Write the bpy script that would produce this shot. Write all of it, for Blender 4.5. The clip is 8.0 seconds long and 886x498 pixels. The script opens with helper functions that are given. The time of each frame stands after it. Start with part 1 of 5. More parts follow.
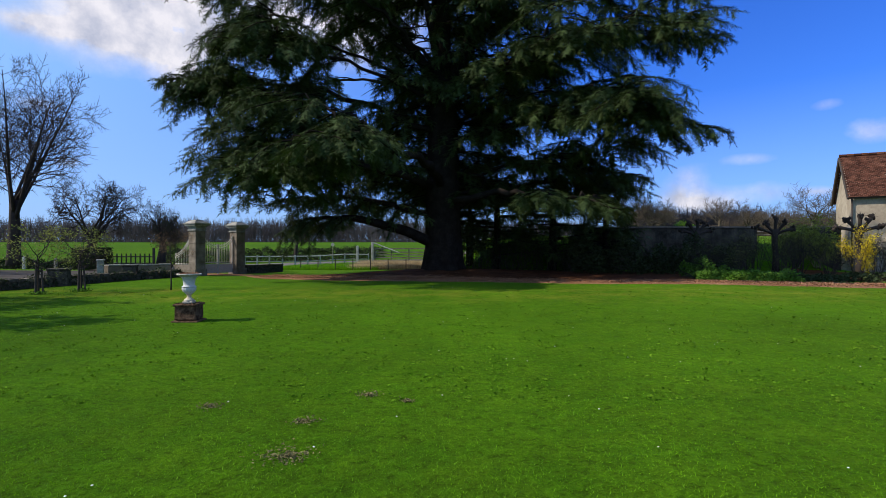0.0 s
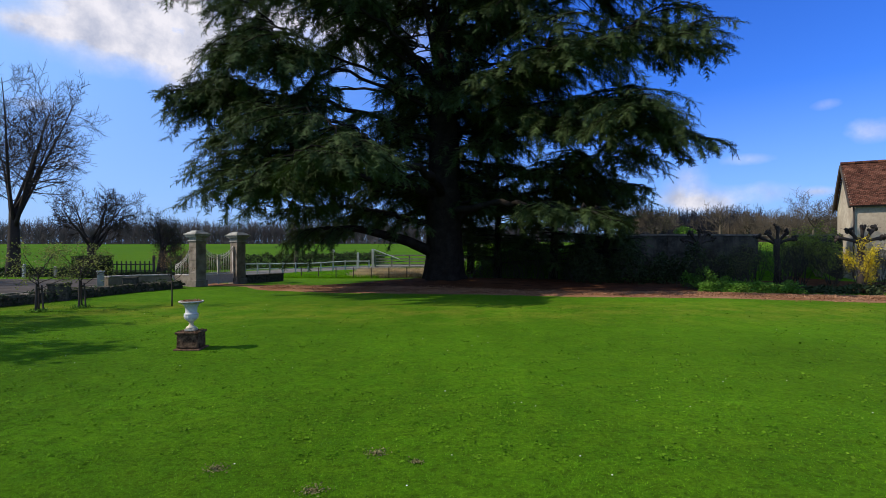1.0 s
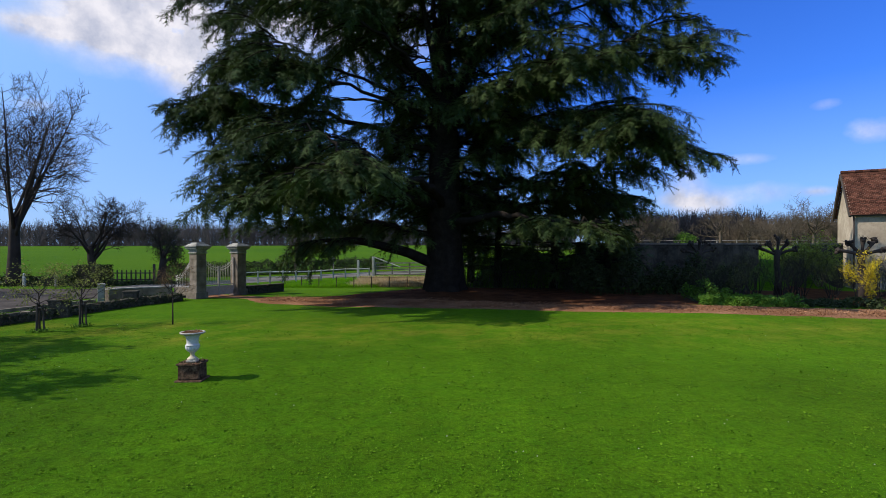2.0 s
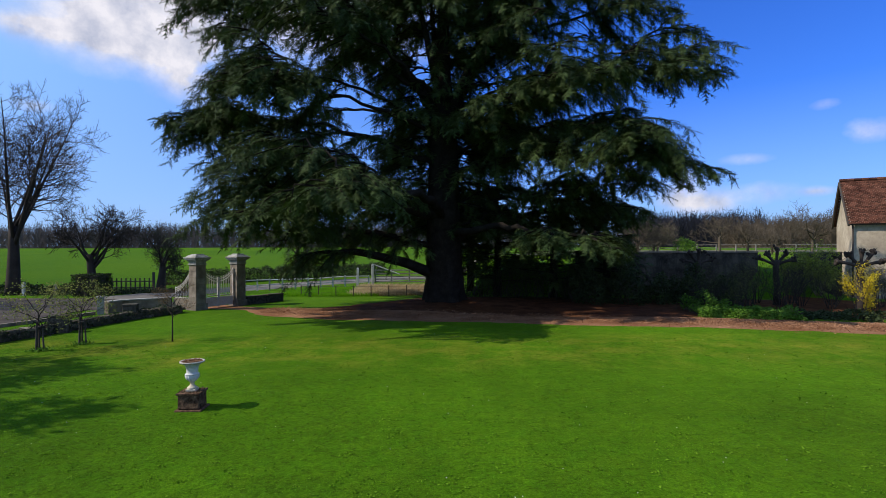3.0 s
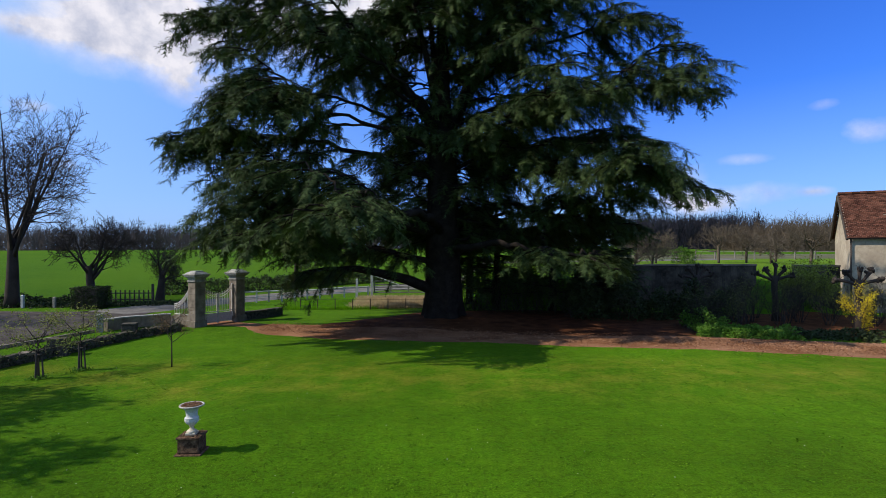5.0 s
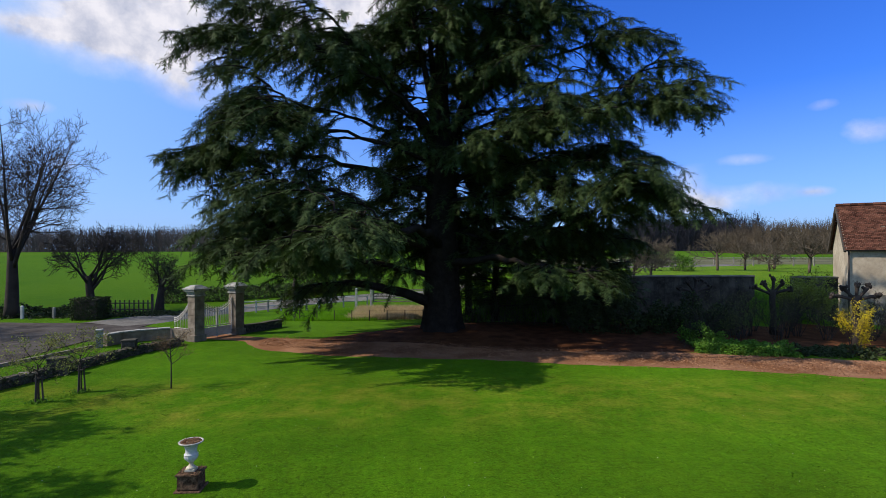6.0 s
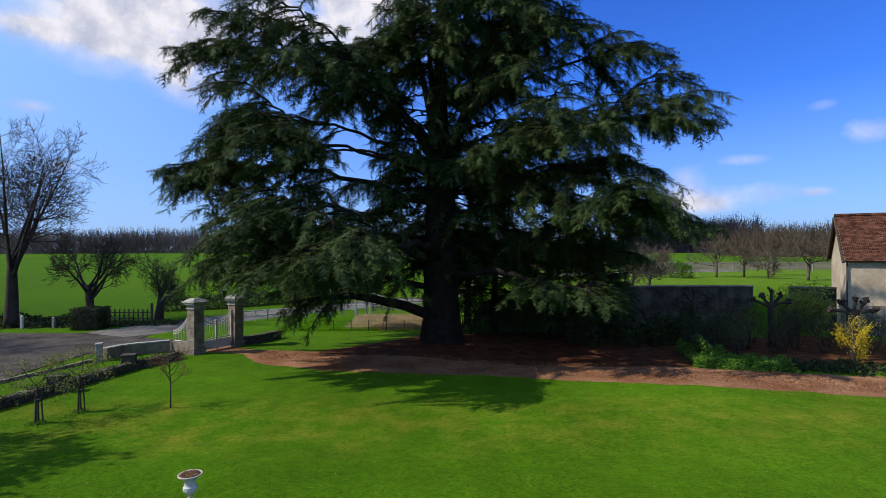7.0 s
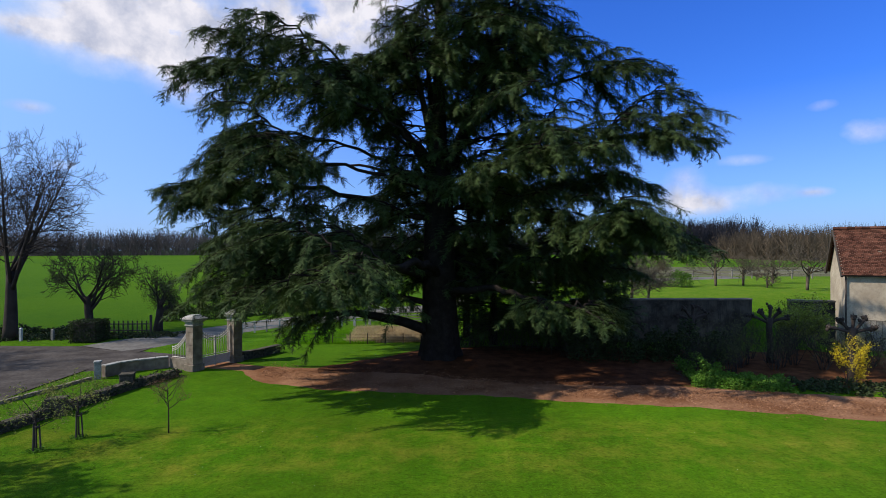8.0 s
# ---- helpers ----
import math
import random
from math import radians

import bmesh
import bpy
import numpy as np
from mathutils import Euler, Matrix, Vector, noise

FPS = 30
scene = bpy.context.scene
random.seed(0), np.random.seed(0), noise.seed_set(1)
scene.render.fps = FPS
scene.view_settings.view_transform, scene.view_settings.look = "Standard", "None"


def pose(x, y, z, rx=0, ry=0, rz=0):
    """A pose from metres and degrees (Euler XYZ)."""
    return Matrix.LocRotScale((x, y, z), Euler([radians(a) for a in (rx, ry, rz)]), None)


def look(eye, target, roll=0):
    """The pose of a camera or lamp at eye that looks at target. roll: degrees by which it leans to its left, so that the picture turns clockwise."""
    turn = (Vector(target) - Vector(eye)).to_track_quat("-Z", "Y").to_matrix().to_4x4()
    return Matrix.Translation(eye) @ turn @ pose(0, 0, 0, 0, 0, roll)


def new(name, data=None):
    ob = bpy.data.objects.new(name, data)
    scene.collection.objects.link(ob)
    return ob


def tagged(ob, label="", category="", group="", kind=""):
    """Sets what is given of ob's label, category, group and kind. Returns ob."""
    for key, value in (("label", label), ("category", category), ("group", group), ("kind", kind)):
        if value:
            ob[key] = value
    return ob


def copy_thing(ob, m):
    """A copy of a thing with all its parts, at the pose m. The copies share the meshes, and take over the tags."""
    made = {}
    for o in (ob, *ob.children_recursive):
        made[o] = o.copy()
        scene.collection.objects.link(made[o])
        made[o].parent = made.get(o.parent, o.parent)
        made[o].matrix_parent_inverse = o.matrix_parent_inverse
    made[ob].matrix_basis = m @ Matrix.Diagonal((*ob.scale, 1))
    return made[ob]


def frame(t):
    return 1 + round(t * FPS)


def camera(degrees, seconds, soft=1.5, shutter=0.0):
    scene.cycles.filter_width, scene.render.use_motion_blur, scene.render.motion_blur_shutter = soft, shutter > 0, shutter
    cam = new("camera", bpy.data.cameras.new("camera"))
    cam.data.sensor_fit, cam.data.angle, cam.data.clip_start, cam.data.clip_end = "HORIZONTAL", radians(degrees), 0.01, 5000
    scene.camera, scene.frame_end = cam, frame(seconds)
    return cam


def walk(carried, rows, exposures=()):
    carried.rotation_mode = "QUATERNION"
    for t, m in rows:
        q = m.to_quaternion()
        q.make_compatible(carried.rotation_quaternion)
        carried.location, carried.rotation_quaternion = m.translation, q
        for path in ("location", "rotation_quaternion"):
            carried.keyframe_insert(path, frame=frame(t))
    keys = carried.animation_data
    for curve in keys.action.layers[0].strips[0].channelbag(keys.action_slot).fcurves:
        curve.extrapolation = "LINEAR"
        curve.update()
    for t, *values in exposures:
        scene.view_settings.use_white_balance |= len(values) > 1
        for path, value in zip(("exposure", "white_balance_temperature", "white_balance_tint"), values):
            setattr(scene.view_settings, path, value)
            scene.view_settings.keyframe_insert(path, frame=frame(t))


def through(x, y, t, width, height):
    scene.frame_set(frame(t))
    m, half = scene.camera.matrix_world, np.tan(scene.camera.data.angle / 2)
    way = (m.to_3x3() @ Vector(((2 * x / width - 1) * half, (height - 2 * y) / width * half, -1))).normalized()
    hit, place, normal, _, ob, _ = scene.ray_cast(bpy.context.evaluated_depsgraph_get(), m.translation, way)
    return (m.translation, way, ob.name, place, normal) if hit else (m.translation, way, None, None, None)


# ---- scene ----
cam = camera(79.3, 8.0, soft=0.6)
METRES, EYE, TILT, LEAN, TURN = 5.0, 1.45, 0.0, 0.0, 0.0
ROWS = [
    (0.0, 0.0, 0.0, 0.0, 0.0, 0.0, -0.0),
    (0.5, -0.0107, 0.0076, 0.0542, -0.03, 0.02, 0.04),
    (1.0, -0.0183, 0.0159, 0.1073, -0.05, 0.04, 0.06),
    (1.5, -0.0229, 0.0161, 0.1704, -0.05, 0.05, 0.09),
    (3.0, -0.0211, 0.011, 0.3465, -0.1, 0.1, 0.22),
    (3.5, -0.0227, 0.0134, 0.4055, -0.16, 0.11, 0.24),
    (4.0, -0.0235, 0.0134, 0.4518, -0.17, 0.12, 0.26),
    (5.5, -0.0153, -0.0046, 0.5875, -0.2, 0.12, 0.22),
    (6.0, -0.0109, -0.0126, 0.6782, -0.23, 0.14, 0.23),
    (6.5, -0.0077, -0.0201, 0.7519, -0.25, 0.17, 0.23),
    (7.0, -0.0012, -0.0252, 0.8172, -0.25, 0.16, 0.24),
    (7.5, 0.0084, -0.0265, 0.897, -0.26, 0.18, 0.23),
    (8.0, 0.013, -0.0277, 0.9931, -0.26, 0.2, 0.23),
]
walk(cam, [(t, pose(0, 0, EYE, TILT, LEAN, TURN) @ pose(METRES * x, METRES * y, METRES * z, 90 + pitch, roll, yaw)) for t, x, y, z, yaw, pitch, roll in ROWS])

# ---- light ----
scene.view_settings.exposure = 0.1
SUN_EL, SUN_FROM = 42.0, (-0.985, -0.17)      # degrees; the way on the ground towards the sun
world = bpy.data.worlds.new("sky")
scene.world = world
world.use_nodes = True


class Nodes:
    """Short words for building a node tree."""

    def __init__(self, tree):
        self.tree = tree

    def add(self, kind, **inputs):
        n = self.tree.nodes.new(kind)
        for k, v in inputs.items():
            k = k.replace("_", " ")
            if isinstance(v, bpy.types.NodeSocket):
                self.tree.links.new(v, n.inputs[k])
            else:
                n.inputs[k].default_value = v
        return n

    def maths(self, op, a, b=0.0, c=0.0, clamp=False):
        n = self.tree.nodes.new("ShaderNodeMath")
        n.operation, n.use_clamp = op, clamp
        for i, v in enumerate((a, b, c)):
            if isinstance(v, bpy.types.NodeSocket):
                self.tree.links.new(v, n.inputs[i])
            else:
                n.inputs[i].default_value = v
        return n.outputs[0]

    def noise(self, vec, scale, detail=4.0, rough=0.55):
        n = self.add("ShaderNodeTexNoise", Scale=scale, Detail=detail, Roughness=rough)
        if vec is not None:
            self.tree.links.new(vec, n.inputs["Vector"])
        return n.outputs["Fac"]

    def ramp(self, fac, *stops):
        n = self.tree.nodes.new("ShaderNodeValToRGB")
        self.tree.links.new(fac, n.inputs["Fac"])
        e = n.color_ramp.elements
        while len(e) < len(stops):
            e.new(0.5)
        for el, (p, c) in zip(e, stops):
            el.position = p
            el.color = (c, c, c, 1) if isinstance(c, (int, float)) else (*c, 1)
        return n.outputs["Color"]

    def mix(self, fac, a, b, mode="MIX"):
        n = self.tree.nodes.new("ShaderNodeMix")
        n.data_type, n.blend_type = "RGBA", mode
        for i, v in ((0, fac), (6, a), (7, b)):
            if isinstance(v, bpy.types.NodeSocket):
                self.tree.links.new(v, n.inputs[i])
            else:
                n.inputs[i].default_value = v if i == 0 else (*v, 1)
        return n.outputs[2]


def make_sky():
    nt = world.node_tree
    nt.nodes.clear()
    N = Nodes(nt)
    sky = nt.nodes.new("ShaderNodeTexSky")
    sky.sky_type, sky.sun_disc = "NISHITA", False
    sky.sun_elevation = radians(SUN_EL)
    sky.sun_rotation = math.atan2(SUN_FROM[0], SUN_FROM[1])
    sky.air_density, sky.dust_density, sky.ozone_density, sky.altitude = 1.0, 1.1, 1.2, 100
    co = N.add("ShaderNodeTexCoord").outputs["Generated"]
    sep = N.add("ShaderNodeSeparateXYZ", Vector=co)
    az = N.maths("ARCTAN2", sep.outputs["X"], sep.outputs["Y"])
    el = N.maths("ARCSINE", sep.outputs["Z"])
    # clouds: loose banks, as degrees of azimuth and height with their half widths
    banks = ((-30, 21.0, 6.4, 4.2, 1.25), (-25.5, 20.0, 3.0, 3.0, 0.8), (-36.5, 18.4, 4.0, 0.9, 0.8), (-12, 23.5, 10, 4.2, 1.0), (-24.5, 16.6, 2.6, 2.3, 0.75),
             (24.2, 4.9, 2.3, 1.3, 0.7), (27.0, 4.2, 2.4, 0.9, 0.7), (24.6, 7.0, 1.8, 1.2, 0.45), (31, 5.2, 3.4, 1.1, 0.38), (38.6, 9.9, 2.2, 1.1, 0.48), (29.6, 8.3, 2.4, 0.6, 0.33),
             (35.2, 5.0, 1.2, 0.4, 0.5), (35.7, 12.4, 1.4, 0.6, 0.27), (-35.2, 7.6, 1.0, 0.5, 0.5), (-37.5, 12.2, 1.6, 0.6, 0.35), (-75, 24, 22, 9, 1.0), (95, 30, 26, 10, 1.0), (170, 25, 40, 10, 1.0))
    total = None
    for a, e, wa, we, s in banks:
        da = N.maths("DIVIDE", N.maths("SUBTRACT", az, radians(a)), radians(wa))
        de = N.maths("DIVIDE", N.maths("SUBTRACT", el, radians(e)), radians(we))
        r2 = N.maths("ADD", N.maths("MULTIPLY", da, da), N.maths("MULTIPLY", de, de))
        g = N.maths("MULTIPLY", N.maths("EXPONENT", N.maths("MULTIPLY", r2, -1.0)), s)
        total = g if total is None else N.maths("ADD", total, g)
    wisp = N.noise(N.add("ShaderNodeMapping", Vector=co, Scale=(1, 1, 1.35)).outputs[0], 11.0, 8.0, 0.56)
    body = N.maths("MULTIPLY", total, N.maths("MULTIPLY_ADD", wisp, 3.4, -0.62))
    cover = N.ramp(body, (0.14, 0.0), (0.95, 1.0))
    shade = N.noise(co, 16.0, 5.0, 0.6)
    cloud = N.ramp(shade, (0.35, (5.4, 5.8, 7.4)), (0.62, (9.6, 9.4, 10.2)))
    hs = nt.nodes.new("ShaderNodeHueSaturation")
    hs.inputs["Saturation"].default_value = SKY_SAT
    nt.links.new(sky.outputs[0], hs.inputs["Color"])
    deep = N.mix(1.0, hs.outputs[0], SKY_TINT, "MULTIPLY")
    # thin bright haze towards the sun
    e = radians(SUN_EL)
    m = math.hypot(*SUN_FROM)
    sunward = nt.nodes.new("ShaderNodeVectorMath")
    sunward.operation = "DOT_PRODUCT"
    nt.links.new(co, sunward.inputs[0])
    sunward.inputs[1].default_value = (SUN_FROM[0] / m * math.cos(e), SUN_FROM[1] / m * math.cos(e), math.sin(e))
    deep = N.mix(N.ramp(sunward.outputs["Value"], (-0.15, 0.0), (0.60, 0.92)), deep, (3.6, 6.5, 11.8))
    # pale haze along the horizon
    deep = N.mix(N.ramp(N.maths("DIVIDE", el, radians(15.0)), (0.0, 0.55), (0.35, 0.30), (1.0, 0.0)), deep, (4.8, 6.6, 10.6))
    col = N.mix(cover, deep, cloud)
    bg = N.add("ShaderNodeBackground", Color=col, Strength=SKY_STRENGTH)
    out = N.add("ShaderNodeOutputWorld")
    nt.links.new(bg.outputs[0], out.inputs[0])


SKY_STRENGTH, SKY_SAT, SKY_TINT = 0.086, 1.25, (0.56, 1.05, 2.3)
make_sky()
sun = new("sun", bpy.data.lights.new("sun", "SUN"))
sun.data.energy, sun.data.angle, sun.data.color = 5.0, radians(0.55), (1.0, 0.95, 0.86)
c = math.cos(radians(SUN_EL))
n_ = math.hypot(*SUN_FROM)
sun.matrix_world = look((SUN_FROM[0] / n_ * c * 60, SUN_FROM[1] / n_ * c * 60, math.sin(radians(SUN_EL)) * 60), (0, 0, 0))


# ---- materials ----
def material(name, rough=0.8, spec=0.3, metal=0.0):
    m = bpy.data.materials.new(name)
    m.use_nodes = True
    nt = m.node_tree
    b = nt.nodes["Principled BSDF"]
    b.inputs["Roughness"].default_value = rough
    b.inputs["Specular IOR Level"].default_value = spec
    b.inputs["Metallic"].default_value = metal
    return m, Nodes(nt), b


def place_of(N):
    return N.add("ShaderNodeNewGeometry").outputs["Position"]


def bump(N, b, height, strength, dist):
    n = N.add("ShaderNodeBump", Strength=strength, Distance=dist)
    N.tree.links.new(height, n.inputs["Height"])
    N.tree.links.new(n.outputs[0], b.inputs["Normal"])


def mottled(name, c1, c2, s1, s2, c3=None, rough=0.85, spec=0.25, relief=0.3, dist=0.01, metal=0.0, island=0.0):
    """Two colours mixed at scale s1, streaked towards c3 at the finer scale s2."""
    m, N, b = material(name, rough, spec, metal)
    p = place_of(N)
    a = N.ramp(N.noise(p, s1, 5), (0.34, c1), (0.66, c2))
    f = N.noise(p, s2, 6, 0.65)
    col = N.mix(N.ramp(f, (0.45, 0.0), (0.75, 0.8)), a, c3 or tuple(x * 0.6 for x in c1))
    if island:
        r = N.add("ShaderNodeNewGeometry").outputs["Random Per Island"]
        o = N.add("ShaderNodeObjectInfo").outputs["Random"]
        r = N.maths("FRACT", N.maths("ADD", r, o))
        col = N.mix(1.0, col, N.ramp(r, (0.0, 1 - island), (1.0, 1 + island)), "MULTIPLY")
    N.tree.links.new(col, b.inputs["Base Color"])
    if relief:
        bump(N, b, f, relief, dist)
    return m


def leaf_material(name, dark, light, through=0.25, rough=0.7, spec=0.15):
    m, N, b = material(name, rough, spec)
    p = place_of(N)
    r = N.add("ShaderNodeNewGeometry").outputs["Random Per Island"]
    a = N.ramp(N.noise(p, 0.9, 4), (0.3, dark), (0.7, light))
    col = N.mix(1.0, a, N.ramp(r, (0.0, 0.65), (1.0, 1.35)), "MULTIPLY")
    N.tree.links.new(col, b.inputs["Base Color"])
    if through:
        t = N.add("ShaderNodeBsdfTranslucent", Color=col)
        mx = N.add("ShaderNodeMixShader", Fac=through)
        N.tree.links.new(b.outputs[0], mx.inputs[1])
        N.tree.links.new(t.outputs[0], mx.inputs[2])
        N.tree.links.new(mx.outputs[0], N.tree.nodes["Material Output"].inputs[0])
    return m


def ground_material():
    """Mown lawn near, meadow further off; patches, moss and worn spots."""
    m, N, b = material("turf", 1.0, 0.03)
    b.inputs["Sheen Weight"].default_value, b.inputs["Sheen Roughness"].default_value = 0.17, 0.5
    b.inputs["Sheen Tint"].default_value = (0.44, 0.76, 0.05, 1)
    p = place_of(N)
    sep = N.add("ShaderNodeSeparateXYZ", Vector=p)
    big = N.ramp(N.noise(p, 0.35, 4), (0.3, (0.027, 0.088, 0.001)), (0.7, (0.046, 0.126, 0.002)))
    mid = N.ramp(N.noise(p, 2.3, 5), (0.35, 0.0), (0.7, 0.75))
    col = N.mix(mid, big, (0.056, 0.122, 0.002))
    worn = N.ramp(N.noise(p, 0.55, 6, 0.7), (0.42, 0.0), (0.72, 0.62))
    band = N.maths("MULTIPLY", N.ramp(N.maths("SUBTRACT", 1.0, N.maths("ABSOLUTE", N.maths("DIVIDE", N.maths("SUBTRACT", sep.outputs["Y"], 17.3), 3.6))), (0.0, 0.06), (0.6, 1.0)), worn)
    col = N.mix(band, col, (0.21, 0.145, 0.020))
    fine = N.noise(p, 24.0, 6, 0.75)
    col = N.mix(1.0, col, N.ramp(fine, (0.34, 0.50), (0.66, 1.46)), "MULTIPLY")
    clump = N.noise(p, 5.5, 5, 0.7)
    col = N.mix(1.0, col, N.ramp(clump, (0.35, 0.76), (0.65, 1.20)), "MULTIPLY")
    mown = N.noise(N.add("ShaderNodeMapping", Vector=p, Scale=(1.1, 0.10, 1)).outputs[0], 1.0, 4, 0.6)
    col = N.mix(1.0, col, N.ramp(mown, (0.38, 0.95), (0.62, 1.05)), "MULTIPLY")
    broad = N.noise(p, 0.16, 3)
    col = N.mix(1.0, col, N.ramp(broad, (0.35, 0.80), (0.65, 1.20)), "MULTIPLY")
    tuft = N.noise(p, 11.0, 4, 0.7)
    col = N.mix(1.0, col, N.ramp(tuft, (0.30, 0.48), (0.46, 1.0)), "MULTIPLY")
    drift = N.noise(p, 1.1, 4, 0.6)
    col = N.mix(1.0, col, N.ramp(drift, (0.36, 0.90), (0.64, 1.10)), "MULTIPLY")
    far = N.ramp(N.maths("DIVIDE", sep.outputs["Y"], 100.0), (0.40, 0.0), (0.46, 1.0))
    field = N.ramp(N.noise(p, 0.03, 5), (0.35, (0.016, 0.056, 0.001)), (0.65, (0.042, 0.088, 0.001)))
    field = N.mix(N.ramp(N.noise(p, 0.6, 4), (0.45, 0.0), (0.75, 0.5)), field, (0.050, 0.090, 0.002))
    orchard = N.maths("MULTIPLY", N.ramp(N.maths("DIVIDE", sep.outputs["X"], 100.0), (0.10, 0.0), (0.16, 1.0)), N.ramp(N.maths("DIVIDE", sep.outputs["Y"], 100.0), (0.70, 1.0), (0.76, 0.0)))
    # wide mottling of the orchard grass stands in for streaky tree shadows
    field = N.mix(orchard, field, N.mix(N.ramp(N.noise(p, 1.3, 5), (0.35, 0.0), (0.65, 1.0)), (0.040, 0.098, 0.004), (0.095, 0.130, 0.012)))
    col = N.mix(far, col, field)
    N.tree.links.new(col, b.inputs["Base Color"])
    bump(N, b, N.maths("ADD", fine, clump), 0.9, 0.06)
    return m


def stained_wall():
    """Grey render, blotched, with dark streaks running down from the top."""
    m, N, b = material("old_render", 1.0, 0.03)
    p = place_of(N)
    col = N.ramp(N.noise(p, 1.1, 6, 0.65), (0.36, (0.030, 0.025, 0.019)), (0.64, (0.110, 0.094, 0.072)))
    runs = N.noise(N.add("ShaderNodeMapping", Vector=p, Scale=(1, 1, 0.12)).outputs[0], 2.6, 6, 0.7)
    col = N.mix(N.ramp(runs, (0.48, 0.0), (0.66, 0.9)), col, (0.035, 0.034, 0.028))
    fine = N.noise(p, 14, 6, 0.7)
    col = N.mix(N.ramp(fine, (0.57, 0.0), (0.75, 0.6)), col, (0.19, 0.165, 0.13))
    N.tree.links.new(col, b.inputs["Base Color"])
    bump(N, b, fine, 0.7, 0.03)
    return m


M_TURF = ground_material()
M_BLADE = leaf_material("grass_blade", (0.090, 0.235, 0.002), (0.160, 0.350, 0.004), 0.4, 0.6)
M_GRAVEL = mottled("gravel", (0.15, 0.062, 0.026), (0.31, 0.16, 0.086), 0.5, 11, (0.085, 0.034, 0.015), 1.0, 0.03, 0.8, 0.03)
M_MULCH = mottled("leaf_litter", (0.055, 0.022, 0.010), (0.13, 0.052, 0.022), 1.4, 16, (0.024, 0.011, 0.006), 1.0, 0.03, 0.7, 0.03)
M_ROAD = mottled("asphalt", (0.046, 0.037, 0.031), (0.095, 0.079, 0.066), 0.7, 6, (0.034, 0.028, 0.024), 1.0, 0.03, 0.3, 0.01)
M_LANE = mottled("pale_asphalt", (0.11, 0.096, 0.080), (0.18, 0.16, 0.135), 0.7, 6, (0.08, 0.07, 0.058), 1.0, 0.03, 0.3, 0.01)
M_CEDAR_LEAF = leaf_material("cedar_needles", (0.026, 0.046, 0.012), (0.064, 0.090, 0.021), 0.10, 0.7, 0.15)
M_BARK = mottled("cedar_bark", (0.018, 0.014, 0.011), (0.034, 0.027, 0.022), 2.5, 18, (0.011, 0.009, 0.007), 1.0, 0.03, 0.8, 0.04)
M_TWIG = mottled("bare_twigs", (0.036, 0.027, 0.022), (0.062, 0.048, 0.039), 1.5, 12, (0.03, 0.023, 0.018), 0.95, 0.15, 0.4, 0.02)
M_PALETWIG = mottled("pale_twigs", (0.22, 0.17, 0.11), (0.34, 0.27, 0.18), 1.2, 12, (0.12, 0.09, 0.06), 0.95, 0.15, 0.4, 0.02)
M_APPLE = mottled("apple_bark", (0.070, 0.054, 0.038), (0.14, 0.11, 0.078), 1.2, 12, (0.05, 0.036, 0.026), 0.95, 0.15, 0.4, 0.02)
M_FARWOOD = mottled("far_twigs", (0.072, 0.059, 0.056), (0.115, 0.096, 0.088), 0.05, 1.0, (0.045, 0.038, 0.036), 1.0, 0.1, 0)
# dark twigs, with distance haze mixed into the colour as a bluish tint
M_FARDARK = mottled("far_dark_hazed_twigs", (0.034, 0.031, 0.037), (0.056, 0.051, 0.058), 0.05, 1.0, (0.026, 0.023, 0.025), 1.0, 0.1, 0)
M_FARBROWN = mottled("far_brown_twigs", (0.105, 0.076, 0.048), (0.145, 0.104, 0.066), 0.05, 1.0, (0.095, 0.068, 0.044), 1.0, 0.1, 0)
M_IRON = mottled("weathered_iron_white", (0.46, 0.46, 0.44), (0.62, 0.61, 0.58), 6, 40, (0.28, 0.21, 0.14), 0.65, 0.35, 0.3, 0.004)
M_RIM = mottled("flaking_rim_paint", (0.30, 0.24, 0.17), (0.56, 0.51, 0.44), 14, 45, (0.13, 0.085, 0.05), 0.8, 0.2, 0.5, 0.006)
M_PLINTH = mottled("lichened_brick", (0.045, 0.022, 0.013), (0.21, 0.120, 0.070), 14, 34, (0.016, 0.014, 0.008), 1.0, 0.05, 0.9, 0.02)
M_RUBBLE = mottled("mossy_rubble", (0.040, 0.034, 0.025), (0.12, 0.10, 0.075), 7, 22, (0.025, 0.027, 0.014), 1.0, 0.05, 0.9, 0.02)
M_LITTER = leaf_material("fallen_leaf", (0.16, 0.065, 0.026), (0.40, 0.21, 0.11), 0.1)
M_MOSS = leaf_material("moss", (0.040, 0.032, 0.014), (0.12, 0.085, 0.04), 0.0)
M_CLOVER = leaf_material("clover_leaf", (0.070, 0.165, 0.006), (0.130, 0.225, 0.016), 0.3, 0.95, 0.02)
M_STONE = mottled("pillar_stone", (0.13, 0.10, 0.07), (0.27, 0.215, 0.16), 3.0, 12, (0.10, 0.08, 0.06), 0.9, 0.2, 0.5, 0.01)
M_CAP = mottled("cap_stone", (0.20, 0.185, 0.155), (0.40, 0.37, 0.32), 4, 16, (0.10, 0.09, 0.07), 0.9, 0.2, 0.5, 0.01)
M_PANEL = mottled("faded_panel_paint", (0.55, 0.43, 0.36), (0.66, 0.54, 0.46), 4, 25, (0.35, 0.25, 0.19), 0.8, 0.2, 0.2, 0.004)
M_RUST = mottled("rusty_white_iron", (0.46, 0.38, 0.24), (0.62, 0.55, 0.40), 8, 40, (0.24, 0.15, 0.08), 0.75, 0.25, 0.3, 0.004)
